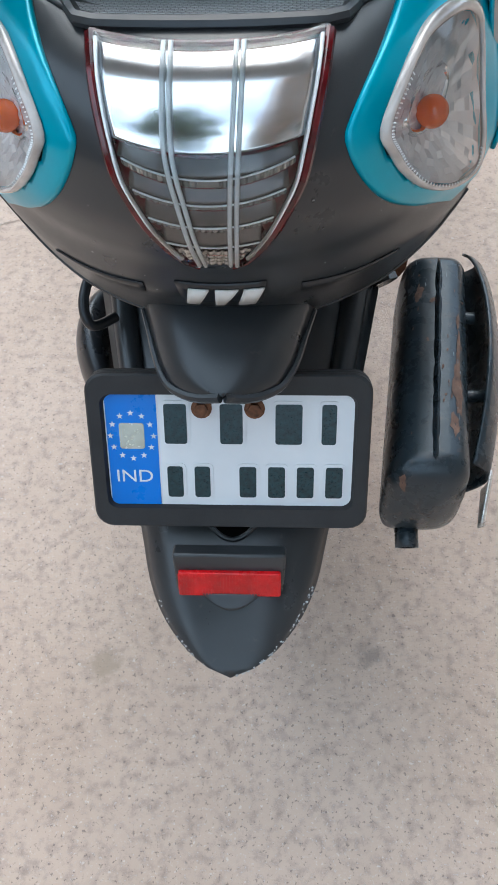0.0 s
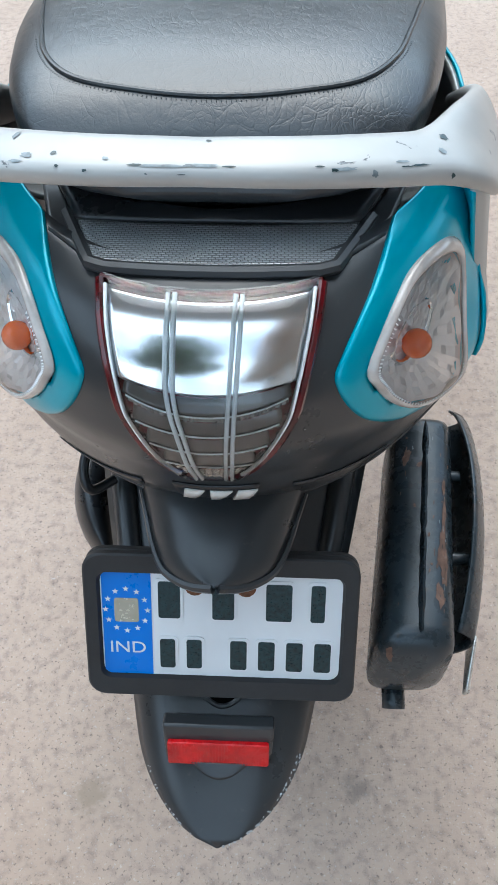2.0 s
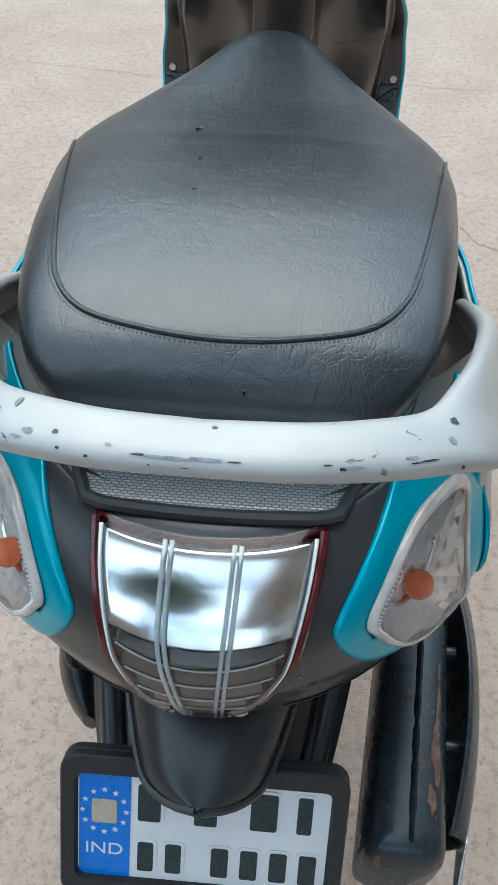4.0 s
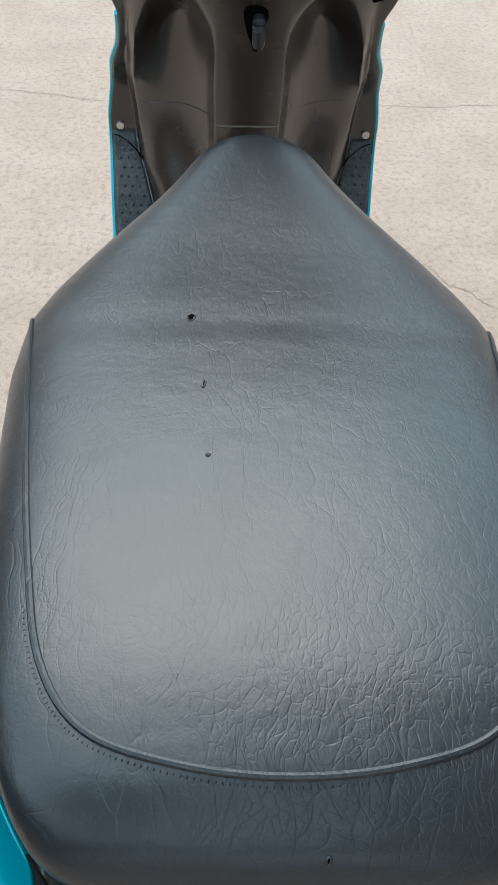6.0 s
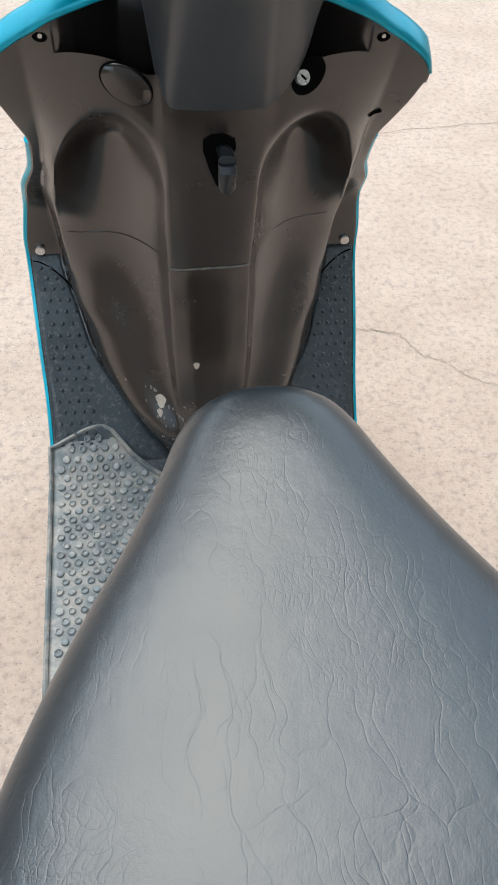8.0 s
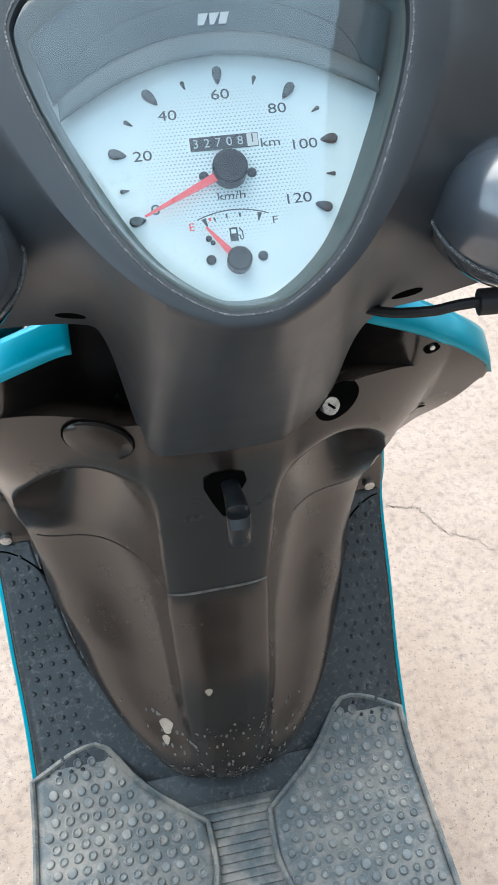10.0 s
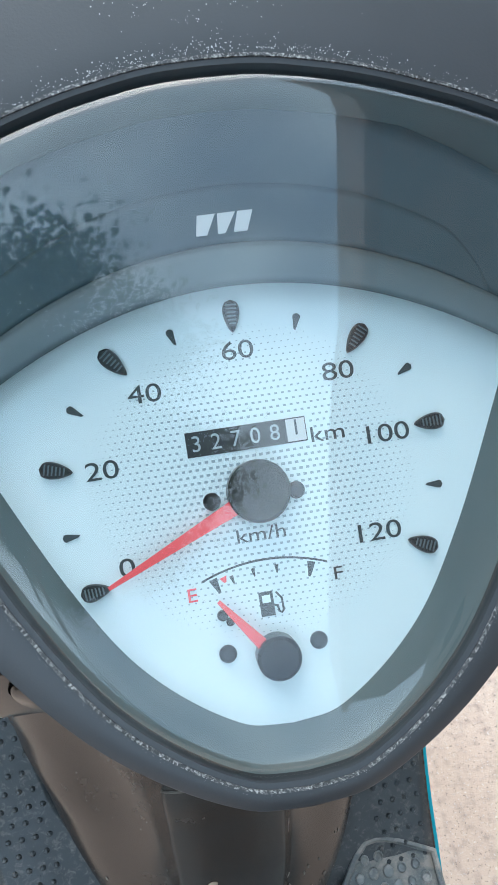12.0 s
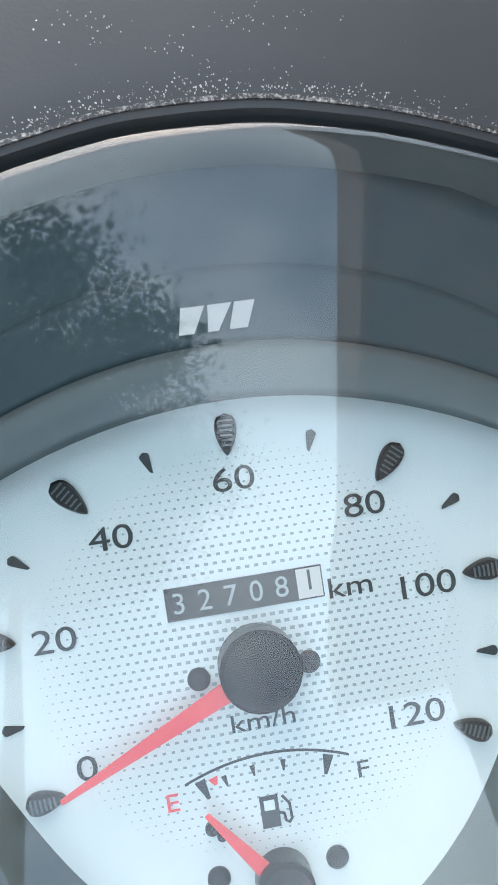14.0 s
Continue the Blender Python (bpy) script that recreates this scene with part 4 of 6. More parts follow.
for k in range(12):
    a = 2 * math.pi * k / 12
    ol = [((0.0026 if q % 2 == 0 else 0.0011) * math.sin(math.pi * q / 5), (0.0026 if q % 2 == 0 else 0.0011) * math.cos(math.pi * q / 5)) for q in range(10)]
    part("star", prism(ol, 0.0003, PLATE_M @ Matrix.Translation((-0.0735 + 0.0165 * math.sin(a), 0.0125 + 0.0185 * math.cos(a), 0.0014))), WHITE_FILM, plate, smooth=False)
lettering("country_letters", "IND", 0.0145, PLATE_M @ Matrix.Translation((-0.0735, -0.0215, 0.0014)), WHITE_FILM, plate, 0.0002, stretch=1.15)
# the registration stands as plain raised bars
for row_y, h, xs in ((0.0225, 0.037, ((-0.040, 0.022), (0.002, 0.022), (0.045, 0.025), (0.075, 0.016))), (-0.0255, 0.031, ((-0.042, 0.017), (-0.021, 0.017), (0.014, 0.018), (0.036, 0.018), (0.058, 0.018), (0.080, 0.018)))):
    for x, w in xs:
        part("embossed_bar", prism(rounded(w, h, 0.004, 3), 0.0010, PLATE_M @ Matrix.Translation((x + 0.0, row_y, 0.0006))), WHITE_FILM, plate)
        part("ink_bar", prism(rounded(w - 0.005, h - 0.005, 0.002, 3), 0.0004, PLATE_M @ Matrix.Translation((x + 0.0, row_y, 0.0016))), INK, plate)
for x in (-0.020, 0.0195):
    bolt = part("bolt", prism([(0.0052 * math.cos(math.pi / 3 * k), 0.0052 * math.sin(math.pi / 3 * k)) for k in range(6)], 0.005, PLATE_M @ Matrix.Translation((x, 0.035, 0.0015))), RUST, plate, "rusty hexagon bolt", smooth=False)
    part("washer", prism([(0.0078 * math.cos(math.pi / 8 * k), 0.0078 * math.sin(math.pi / 8 * k)) for k in range(16)], 0.0012, PLATE_M @ Matrix.Translation((x, 0.035, 0.0009))), RUST, plate)

REF_M = frame_of((-0.001, 0.344, 0.404), (1, 0, 0), (0, 0.42, 0.90))
ref = part("reflector_block", prism([(-0.043, -0.016), (0.043, -0.016), (0.045, 0.022), (-0.045, 0.022)], 0.014, REF_M @ Matrix.Translation((0, 0.004, -0.015))), BLACK, scooter, "black mount with a red reflector", bevel=0.002)
part("red_reflector", prism(rounded(0.082, 0.0235, 0.002, 3), 0.006, REF_M @ Matrix.Translation((0, -0.001, -0.003))), RED_LENS, ref, "red plastic reflector", bevel=0.0008)
for k in range(33):
    part("prism_line", box(-0.0395 + 0.00247 * k, -0.001, 0.0032, 0.0007, 0.021, 0.0007, REF_M), RED_LENS, ref, smooth=False)

scuffs = bmesh.new()
scrape = random.Random(17)
for _ in range(90):
    u, v = 0.004 + 0.20 * scrape.random() ** 1.6, (0.985 if scrape.random() < 0.75 else 0.015) + scrape.gauss(0, 0.008)
    r = scrape.uniform(0.0004, 0.0013)
    c = guard(u, min(0.998, max(0.002, v))) + Vector((0, 0, 0.0006))
    scuffs.faces.new([scuffs.verts.new(c + Vector((r * scrape.uniform(0.4, 1.2) * math.cos(a), r * scrape.uniform(0.4, 1.4) * math.sin(a), 0))) for a in (1.05 * k for k in range(6))])
part("edge_scuffs", scuffs, FLECK, mudguard, "pale scuffs along the flap's edge", smooth=False)["kind"] = "stuff"


def on_guard(u, v, off):
    return guard(u, v) + Vector((0, -0.3 * off, off))


# half-moon step below the reflector; flat near-black patch paints shade under the plate
part("half_moon", grid(lambda a, b: on_guard(0.165 - 0.034 * a * (1 - (2 * b - 1) ** 2), 0.31 + 0.38 * b, 0.0042 - 0.0022 * a), 6, 20), BLACK, mudguard, "moulded half-moon step", thick=0.002)
part("hollow", grid(lambda a, b: on_guard(0.36 - (0.03 + 0.045 * (1 - (2 * b - 1) ** 2)) * a, 0.36 + 0.28 * b, 0.0012), 6, 16), PITCH, mudguard, "near-black patch painting the shaded hollow under the plate")
part("hollow_rim", tube([on_guard(0.36 - 0.03 - 0.045 * (1 - (2 * b - 1) ** 2), 0.36 + 0.28 * b, 0.0015) for b in np.linspace(0, 1, 20)], 0.0022, 8), BLACK, mudguard)

# muffler ---------------------------------------------------------


def muffler():
    def muf(u, a, lift=0.0):
        y = 0.408 + 0.262 * u
        end = min(1, math.sin(min(1, u / 0.07) * 1.57) + 0.02) * min(1, math.sin(min(1, (1 - u) / 0.16) * 1.57) + 0.25)
        hw, hh = (0.0350 - 0.004 * u) * end ** 0.5 + lift, 0.056 * end ** 0.7 + lift
        c, s = math.cos(a), math.sin(a)
        return Vector((0.1575 + 0.029 * u + hw * math.copysign(abs(c) ** 0.55, c), y, 0.403 + 0.010 * u + hh * math.copysign(abs(s) ** 0.55, s)))
    ob = part("muffler", loft([[muf(k / 40, 2 * math.pi * j / 44) for j in range(44)] for k in range(41)]), IRON, scooter, "black painted muffler with rust and scuffs", sharp=60)
    rnd = random.Random(12)

    def flake(name, u, a, du, da, material, label=""):
        p1, p2 = rnd.uniform(0, 6), rnd.uniform(0, 6)
        ring = [(0.8 + 0.18 * math.sin(2 * t + p1) + 0.14 * math.sin(5 * t + p2) + rnd.uniform(-0.08, 0.08), t) for t in (2 * math.pi * k / 18 for k in range(18))]
        bm = bmesh.new()
        rows = [[bm.verts.new(muf(min(0.99, max(0.01, u + du * r * q * math.cos(t))), a + da * r * q * math.sin(t), 0.0004)) for r, t in ring] for q in (1.0, 0.6, 0.1)]
        for r0, r1 in zip(rows, rows[1:]):
            for k in range(18):
                bm.faces.new((r0[k], r0[(k + 1) % 18], r1[(k + 1) % 18], r1[k]))
        part(name, bm, material, ob, label)
    for u, a, du, da in ((0.38, 1.22, 0.100, 0.15), (0.30, 1.12, 0.070, 0.15), (0.50, 1.15, 0.08, 0.10), (0.20, 1.28, 0.050, 0.14), (0.03, 2.2, 0.012, 0.2), (0.74, 1.85, 0.040, 0.14), (0.62, 1.16, 0.05, 0.06)):
        flake("rust_patch", u, a, du, da, RUST_PATCH, "flaking brown rust")
    for _ in range(44):
        u = rnd.uniform(0.15, 0.95)
        a = rnd.choice((1.05, 1.2, 1.35, 1.5, 1.9)) + rnd.gauss(0, 0.08)
        flake("paint_flake", u, a, rnd.uniform(0.003, 0.014), rnd.uniform(0.010, 0.032), rnd.choice((BARE, RUST_PATCH, RUST_PATCH)))
    seam = []
    for k in range(31):
        u = 0.03 + 0.94 * k / 30
        seam.append(Vector((0.1600 + 0.028 * u, 0.414 + 0.252 * u, 0.459 + 0.010 * u - 0.030 * max(0, 1 - u / 0.09) ** 2 - 0.03 * max(0, (u - 0.86) / 0.14) ** 2 + 0.0008 * math.sin(40 * u))))
    part("seam_lip", grid(lambda a, b: seam[round(a * 30)] + Vector((0.0060 * (b - 0.5), 0, 0.0055 * (1 - abs(2 * b - 1)) + 0.0012 * math.sin(55 * a))), 30, 4), IRON, ob, "folded welded seam", thick=0.0015)
    part("tail_pipe", tube([(0.152, 0.430, 0.356), (0.152, 0.410, 0.351), (0.152, 0.404, 0.3485)], [0.0105, 0.0105, 0.0105], 18, False), IRON, ob, "short scuffed tail pipe", thick=0.002)

    def shield(u, v):
        y = 0.445 + 0.245 * u
        w = 0.050 * math.sin(math.pi * min(1, 0.10 + 0.86 * u)) ** 0.6
        f = -1 + 2 * v
        return (0.196 + 0.024 * u + 0.016 * math.sin(math.pi * min(1, 0.04 + 0.96 * u)) ** 0.6 + 0.018 * (1 - f * f), y, 0.400 + 0.02 * u + f * w)
    # near-black disc across the pipe's mouth paints the shade inside
    part("pipe_bore_shade", prism([(0.0100 * math.cos(a), 0.0100 * math.sin(a)) for a in (2 * math.pi * k / 18 for k in range(18))], 0.0004, frame_of((0.152, 0.4055, 0.3488), (1, 0, 0), (0, -0.33, 0.94))), PITCH, ob, "near-black disc painting the shade inside the pipe")
    sh = part("heat_shield", grid(shield, 24, 14), IRON, ob, "black heat shield with chipped edges", thick=0.0025)
    part("shield_tip", grid(lambda u, v: (0.208 + 0.012 * u + 0.004 * math.sin(3 * v), 0.405 + 0.045 * u, 0.390 + 0.035 * (v - 0.5) * (0.3 + 0.7 * u)), 6, 6), SCREW, ob, "scuffed bare metal corner", thick=0.002)
    for y, z in ((0.52, 0.42), (0.61, 0.425)):
        part("shield_bolt", tube([(0.195, y, z), (0.222, y, z)], 0.006, 10), IRON, ob)
    part("exhaust_pipe", tube(smooth_line([(0.150, 0.69, 0.42), (0.12, 0.80, 0.38), (0.08, 0.95, 0.30)], 12), 0.018, 12), RUST, ob)
    part("hanger", tube(smooth_line([(0.13, 0.60, 0.48), (0.110, 0.64, 0.50), (0.09, 0.70, 0.48)], 8), 0.014, 8), DUSTY, ob, "steel muffler hanger")
    return ob


muffler()
# left engine cover and stand handle
part("engine_cover", loft([[(-0.112 - 0.030 * s + 0.022 * s * math.cos(a), 0.60 + 0.075 * (2 * u - 1) + 0.0 * s, 0.395 + 0.050 * s * math.sin(a)) for a in (2 * math.pi * k / 28 for k in range(28))] for u, s in ((q / 12, max(0.05, math.sin(math.pi * (0.04 + 0.92 * q / 12))) ** 0.6) for q in range(13))]), BLACK_SATIN, scooter, "rounded black engine side cover")
part("stand_handle", tube(smooth_line([(-0.108, 0.60, 0.530), (-0.122, 0.560, 0.525), (-0.126, 0.540, 0.512), (-0.120, 0.532, 0.498), (-0.104, 0.550, 0.490)], 16), 0.0045, 10), BLACK_SATIN, scooter, "black steel lifting handle")


def wheel(y, r, name):
    bm = bmesh.new()
    rings = []
    for k in range(48):
        a = 2 * math.pi * k / 48
        rings.append([(0.045 * math.cos(b), y + (r - 0.045 + 0.045 * math.sin(b)) * math.cos(a), r + (r - 0.045 + 0.045 * math.sin(b)) * math.sin(a)) for b in (2 * math.pi * j / 14 for j in range(14))])
    rings.append(rings[0])
    w = part(name, loft(rings, False), RUBBER, scooter, "black road tyre on a dark rim")
    part("rim", tube([(-0.035, y, r), (0.035, y, r)], r - 0.075, 32), DUSTY, w)
    return w


wheel(0.66, 0.215, "rear_wheel")
wheel(1.93, 0.215, "front_wheel")

# footboard and leg shield ------------------------------------------


def floor_z(x, y):
    return curve(y, (1.18, 1.46, 1.52, 1.62, 1.715), (0.308, 0.312, 0.328, 0.42, 0.512))


def foot(u, v):
    y = 1.17 + 0.40 * u
    x = (-1 + 2 * v) * curve(y, (1.17, 1.30, 1.54), (0.175, 0.205, 0.208))
    return Vector((x, y, floor_z(x, y) - 0.006))


part("footboard", grid(foot, 12, 12), GRIMY, scooter, "black plastic footboard", thick=0.02)


def shield_y(z):
    return curve(z, (0.31, 0.335, 0.42, 0.515, 0.575, 0.643, 0.72, 0.79, 0.86, 0.90), (1.50, 1.526, 1.620, 1.712, 1.708, 1.660, 1.600, 1.556, 1.535, 1.545))


def shield_half(z):
    return curve(z, (0.31, 0.36, 0.42, 0.515, 0.575, 0.63, 0.68, 0.73, 0.765, 0.795, 0.82, 0.90), (0.206, 0.207, 0.212, 0.219, 0.211, 0.203, 0.186, 0.180, 0.188, 0.198, 0.204, 0.204))


def hump_half(z):
    return curve(z, (0.315, 0.342, 0.375, 0.413, 0.46, 0.49, 0.56, 0.60, 0.70, 0.76, 0.90), (0.040, 0.070, 0.101, 0.138, 0.160, 0.174, 0.181, 0.184, 0.172, 0.165, 0.165))


def hump_y(z):
    return curve(z, (0.315, 0.332, 0.345, 0.37, 0.43, 0.49, 0.55, 0.606, 0.70, 0.797, 0.86, 0.90), (1.51, 1.495, 1.480, 1.474, 1.494, 1.507, 1.527, 1.541, 1.536, 1.524, 1.524, 1.535))


def inner_y(x, z):
    """The inner leg shield: a flat rim with a broad hump down its middle, hollowed into knee pockets beside the column."""
    ax = abs(x)
    b = max(0.0, shield_y(z) - hump_y(z))
    w = hump_half(z)
    col = curve(z, (0.33, 0.36, 0.40, 0.47, 0.65), (0.010, 0.020, 0.032, 0.041, 0.046))
    if ax <= col:
        f, pocket = 1.0 - 0.03 * (ax / col) ** 4, 0.0
    else:
        q = min(1.0, (ax - col) / max(0.012, w - col))
        s = min(1, q / 0.10)
        f = 0.97 * (1 - q ** 3.2) - 0.05 * s * s * (3 - 2 * s) * (1 - q)
        ztop = 0.800 - 0.06 * (2 * q - 0.85) ** 2
        t = min(1, max(0, (ztop - z) / 0.075))
        low = min(1, max(0, (z - 0.37) / 0.20))
        pocket = 0.072 * t * t * (3 - 2 * t) * low * low * (3 - 2 * low) * math.sin(math.pi * min(1, q / 0.90)) ** 0.9
    return shield_y(z) - b * f + pocket


def fold_z(ax):
    """The fold above which the panel drops back into the hollow behind the steering column."""
    return curve(ax, (0.0, 0.06, 0.075, 0.09, 0.105, 0.122, 0.15, 0.18, 0.21), (0.826, 0.828, 0.834, 0.841, 0.8445, 0.846, 0.842, 0.828, 0.800))


def wing_z(ax):
    """The lower edge of the teal trim along the top of the apron."""
    return curve(ax, (0.0, 0.086, 0.115, 0.140, 0.157, 0.177, 0.199, 0.206), (0.892, 0.890, 0.882, 0.872, 0.862, 0.850, 0.832, 0.818))


def leg(u, v):
    z, x = 0.300 + 0.5 * u, (-1 + 2 * v) * 0.204
    if u > 0.8601:
        fold = fold_z(abs(x))
        z = fold + 0.0012 + (wing_z(abs(x)) - fold - 0.0012) * (u - 0.87) / 0.13
    else:
        for _ in range(5):
            x = (-1 + 2 * v) * shield_half(z)
            z = 0.300 + (fold_z(abs(x)) - 0.300) * u / 0.86
    y = inner_y(x, z)
    if u > 0.865:
        t = min(1, max(0, (0.140 - abs(x)) / 0.060))
        t = t * t * (3 - 2 * t)
        y += 0.085 * t
        z -= 0.055 * t * max(0.0, 1 - (u - 0.87) / 0.13) ** 1.6
    return Vector((x, y, z))


def on_leg(x, z, off=0.0):
    return Vector((x, inner_y(x, z) - off, z))


leg_shield = part("leg_shield", grid(leg, 100, 200), DUSTY, scooter, "dusty dark leg shield with a moulded centre hump", thick=0.004, sharp=50)
# added near-black sheet: paints the shade in the opening behind the column
part("cavity_shade_sheet", grid(lambda u, v: (-0.135 + 0.27 * v, 1.632 - 0.02 * u, 0.80 + 0.095 * u), 4, 8), PITCH, leg_shield, "added near-black sheet standing in for the shade inside the apron", thick=0.003)
for sx in (-1, 1):
    part("edge_trim", tube([Vector((sx * (shield_half(z) + 0.001), shield_y(z) + 0.008, z)) for z in np.linspace(0.31, 0.728, 50)], 0.0045, 8), TEAL, scooter, "teal outer edge of the front apron")
    part("wing_trim", grid(lambda u, v, sx=sx: (sx * (0.204 - 0.118 * u), inner_y(0.204 - 0.118 * u, wing_z(0.204 - 0.118 * u)) - 0.003 + 0.020 * v, wing_z(0.204 - 0.118 * u) - 0.002 + 0.016 * v ** 0.6), 24, 6), TEAL, scooter, "teal painted upper edge of the front apron", thick=0.003)
    part("screw", tube([on_leg(sx * 0.204, 0.515, -0.001), on_leg(sx * 0.204, 0.515, 0.005)], 0.0062, 14), SCREW, leg_shield, "bright screw")
    # flat near-black oval paints the recess's shade; nothing is sunk in
    hole = part("screw_recess_shade", loft([[on_leg(sx * 0.148 + r * math.cos(a), 0.857 + 0.6 * r * math.sin(a), 0.0012) for a in (2 * math.pi * k / 16 for k in range(16))] for r in (0.0062, 0.002)]), PITCH, leg_shield, "near-black oval painting the shade of a screw recess")
    part("screw", tube([on_leg(sx * 0.1475, 0.8585, 0.0), on_leg(sx * 0.1475, 0.8585, 0.002)], 0.0019, 10), SCREW, leg_shield)
    # joint between the upper panel and the toe board
    part("panel_gap", tube([on_leg(sx * x, 0.500 + 0.030 * ((0.215 - x) / 0.05) ** 1.5 * (-1), 0.0003) for x in np.linspace(0.215, 0.165, 12)], 0.0015, 6), PITCH, leg_shield, "dark panel joint")
    def toe(u, v, sx=sx):
        z = 0.310 + 0.197 * u
        lo, hi = hump_half(z) + 0.004, shield_half(z) - 0.002
        return on_leg(sx * (lo + (hi - lo) * v), z, 0.0012)
    part("toe_board", grid(toe, 24, 12), GRIMY, leg_shield, "scuffed dark toe board", thick=0.001)
    nubs = bmesh.new()
    for r in range(17):
        for c in range(4):
            z = 0.335 + 0.0098 * r
            x = shield_half(z) - 0.012 - 0.0125 * c - (0.006 if r % 2 else 0)
            if x < hump_half(z) + 0.008:
                continue
            bmesh.ops.create_icosphere(nubs, subdivisions=1, radius=0.0032, matrix=Matrix.Translation(on_leg(sx * x, z, 0.0008)))
    part("toe_studs", nubs, GRIMY, leg_shield, "small moulded studs")["kind"] = "stuff"
# the slot's shade is painted as a flat near-black oval
part("slot", loft([[on_leg(0.163 + r * math.cos(a), 0.772 + 0.4 * r * math.sin(a), 0.0012) for a in (2 * math.pi * k / 14 for k in range(14))] for r in (0.008, 0.001)]), PITCH, leg_shield, "near-black oval painting the shade of a slot")


def apron(u, v):
    f = -1 + 2 * v
    w = 0.95 * shield_half(0.33 + 0.45 * u)
    z = 0.33 + (wing_z(abs(f * w)) - 0.335) * u
    return (f * w, shield_y(z) + 0.012 + 0.16 * (1 - f * f) ** 0.6 * (1 - 0.3 * u), z)


part("front_indicator", prism(rounded(0.060, 0.024, 0.006), 0.03, frame_of((-0.106, 1.625, 0.862), (1, 0.1, -0.06), (0, 0.5, 0.86))), SLATE, scooter, "dark front indicator housing", bevel=0.002)
part("front_apron", grid(apron, 24, 20), TEAL, scooter, "teal front apron", thick=0.003, out=(0, 1, 0.2))

part("panel_seam", tube([on_leg(x, 0.606 - 0.5 * x * x + 0.03 * x, 0.0004) for x in np.linspace(-0.045, 0.044, 20)], 0.0013, 6), SCUFF, leg_shield, "scuffed panel joint")
part("panel_seam", tube([on_leg(x, 0.606 - 0.5 * 0.0029 - 0.22 * (abs(x) - 0.054), 0.0002) for x in np.linspace(-0.160, -0.047, 40)], 0.0006, 6), DUSTY, leg_shield)
part("panel_seam", tube([on_leg(x, 0.604 - 0.02 * (abs(x) - 0.054), 0.0002) for x in np.linspace(0.085, 0.155, 30)], 0.0006, 6), SCUFF, leg_shield)
for x, z, r in ((-0.018, 0.489, 0.0035), (-0.062, 0.425, 0.006), (-0.064, 0.412, 0.0035)):
    part("paint_splash", loft([[on_leg(x + q * r * math.cos(a) * (1 + 0.25 * math.sin(3 * a)), z + q * r * 1.3 * math.sin(a), 0.0006) for a in (2 * math.pi * k / 14 for k in range(14))] for q in (1.0, 0.1)]), SPLASH, leg_shield, "dried pale splash")
rub = random.Random(21)
marks = bmesh.new()
for _ in range(240):
    z = 0.335 + 0.105 * rub.random() ** 1.3
    x = rub.gauss(0, 0.4) * hump_half(z)
    r = rub.uniform(0.0006, 0.0022)
    ring = [marks.verts.new(on_leg(x + r * rub.uniform(0.5, 1.1) * math.cos(a), z + r * rub.uniform(0.5, 1.1) * 1.6 * math.sin(a), 0.0005)) for a in (2 * math.pi * k / 6 for k in range(6))]
    marks.faces.new(ring)
part("mud_speckle", marks, SCUFF, leg_shield, "specks of dried mud")["kind"] = "stuff"
# bag hook over a near-black patch painting its slot's shade, ignition lock, round cap
slot_ring = [(x, z - 0.010) for x, z in ((-0.011, 0.776), (-0.004, 0.781), (0.008, 0.782), (0.019, 0.777), (0.021, 0.768), (0.015, 0.748), (0.008, 0.722), (0.004, 0.722), (-0.004, 0.742), (-0.011, 0.764))]
part("hook_slot_shade", loft([[on_leg(0.005 + (x - 0.005) * q, 0.752 + (z - 0.752) * q, 0.0012) for x, z in slot_ring] for q in (1.0, 0.5, 0.1)]), PITCH, leg_shield, "near-black patch painting the shade of the slot behind the bag hook")
hook = part("bag_hook", loft([[Vector(c) + Vector((w * math.copysign(abs(math.cos(a)) ** 0.5, math.cos(a)), 0.005 * math.sin(a) * n1, 0.005 * math.sin(a) * n2)) for a in (2 * math.pi * k / 16 for k in range(16))] for c, w, n1, n2 in (((0.008, 1.535, 0.754), 0.006, 0, 1), ((0.008, 1.505, 0.764), 0.0075, 0.2, 1), ((0.008, 1.493, 0.763), 0.0085, 0.7, 0.7), ((0.008, 1.489, 0.755), 0.0085, 1, 0.1), ((0.008, 1.488, 0.739), 0.0080, 1, 0), ((0.008, 1.488, 0.734), 0.005, 0.6, 0))]), BLACK_SATIN, leg_shield, "worn black bag hook")


def oval_on_leg(x, z, a, b, turn, n=28):
    c, s = math.cos(turn), math.sin(turn)
    return [(x + a * math.cos(t) * c - b * math.sin(t) * s, z + a * math.cos(t) * s + b * math.sin(t) * c) for t in (2 * math.pi * k / n for k in range(n))]


# ignition lock, its recess's shade painted as a near-black oval, and a round cap
lock = part("ignition_lock", loft([[on_leg(x, z, off) for x, z in oval_on_leg(0.083, 0.826, 0.0135 * q, 0.019 * q, -0.5)] for q, off in ((1.0, 0.001), (0.5, 0.0016), (0.05, 0.0016))]), PITCH, leg_shield, "ignition lock on a near-black patch painting its recess's shade")
lock_m = frame_of((0.076, 1.523, 0.8255), (0.95, 0.25, 0), (0, 0.45, 0.9))
part("lock_face", prism([(0.0064 * math.cos(a), 0.0064 * math.sin(a)) for a in (2 * math.pi * k / 20 for k in range(20))], 0.005, lock_m), SCREW, lock, "bright key slot face")
part("key_slot", prism(rounded(0.0018, 0.0065, 0.0008, 2), 0.0006, lock_m @ Matrix.Translation((0, 0, 0.005)) @ Matrix.Rotation(0.8, 4, "Z")), PITCH, lock)
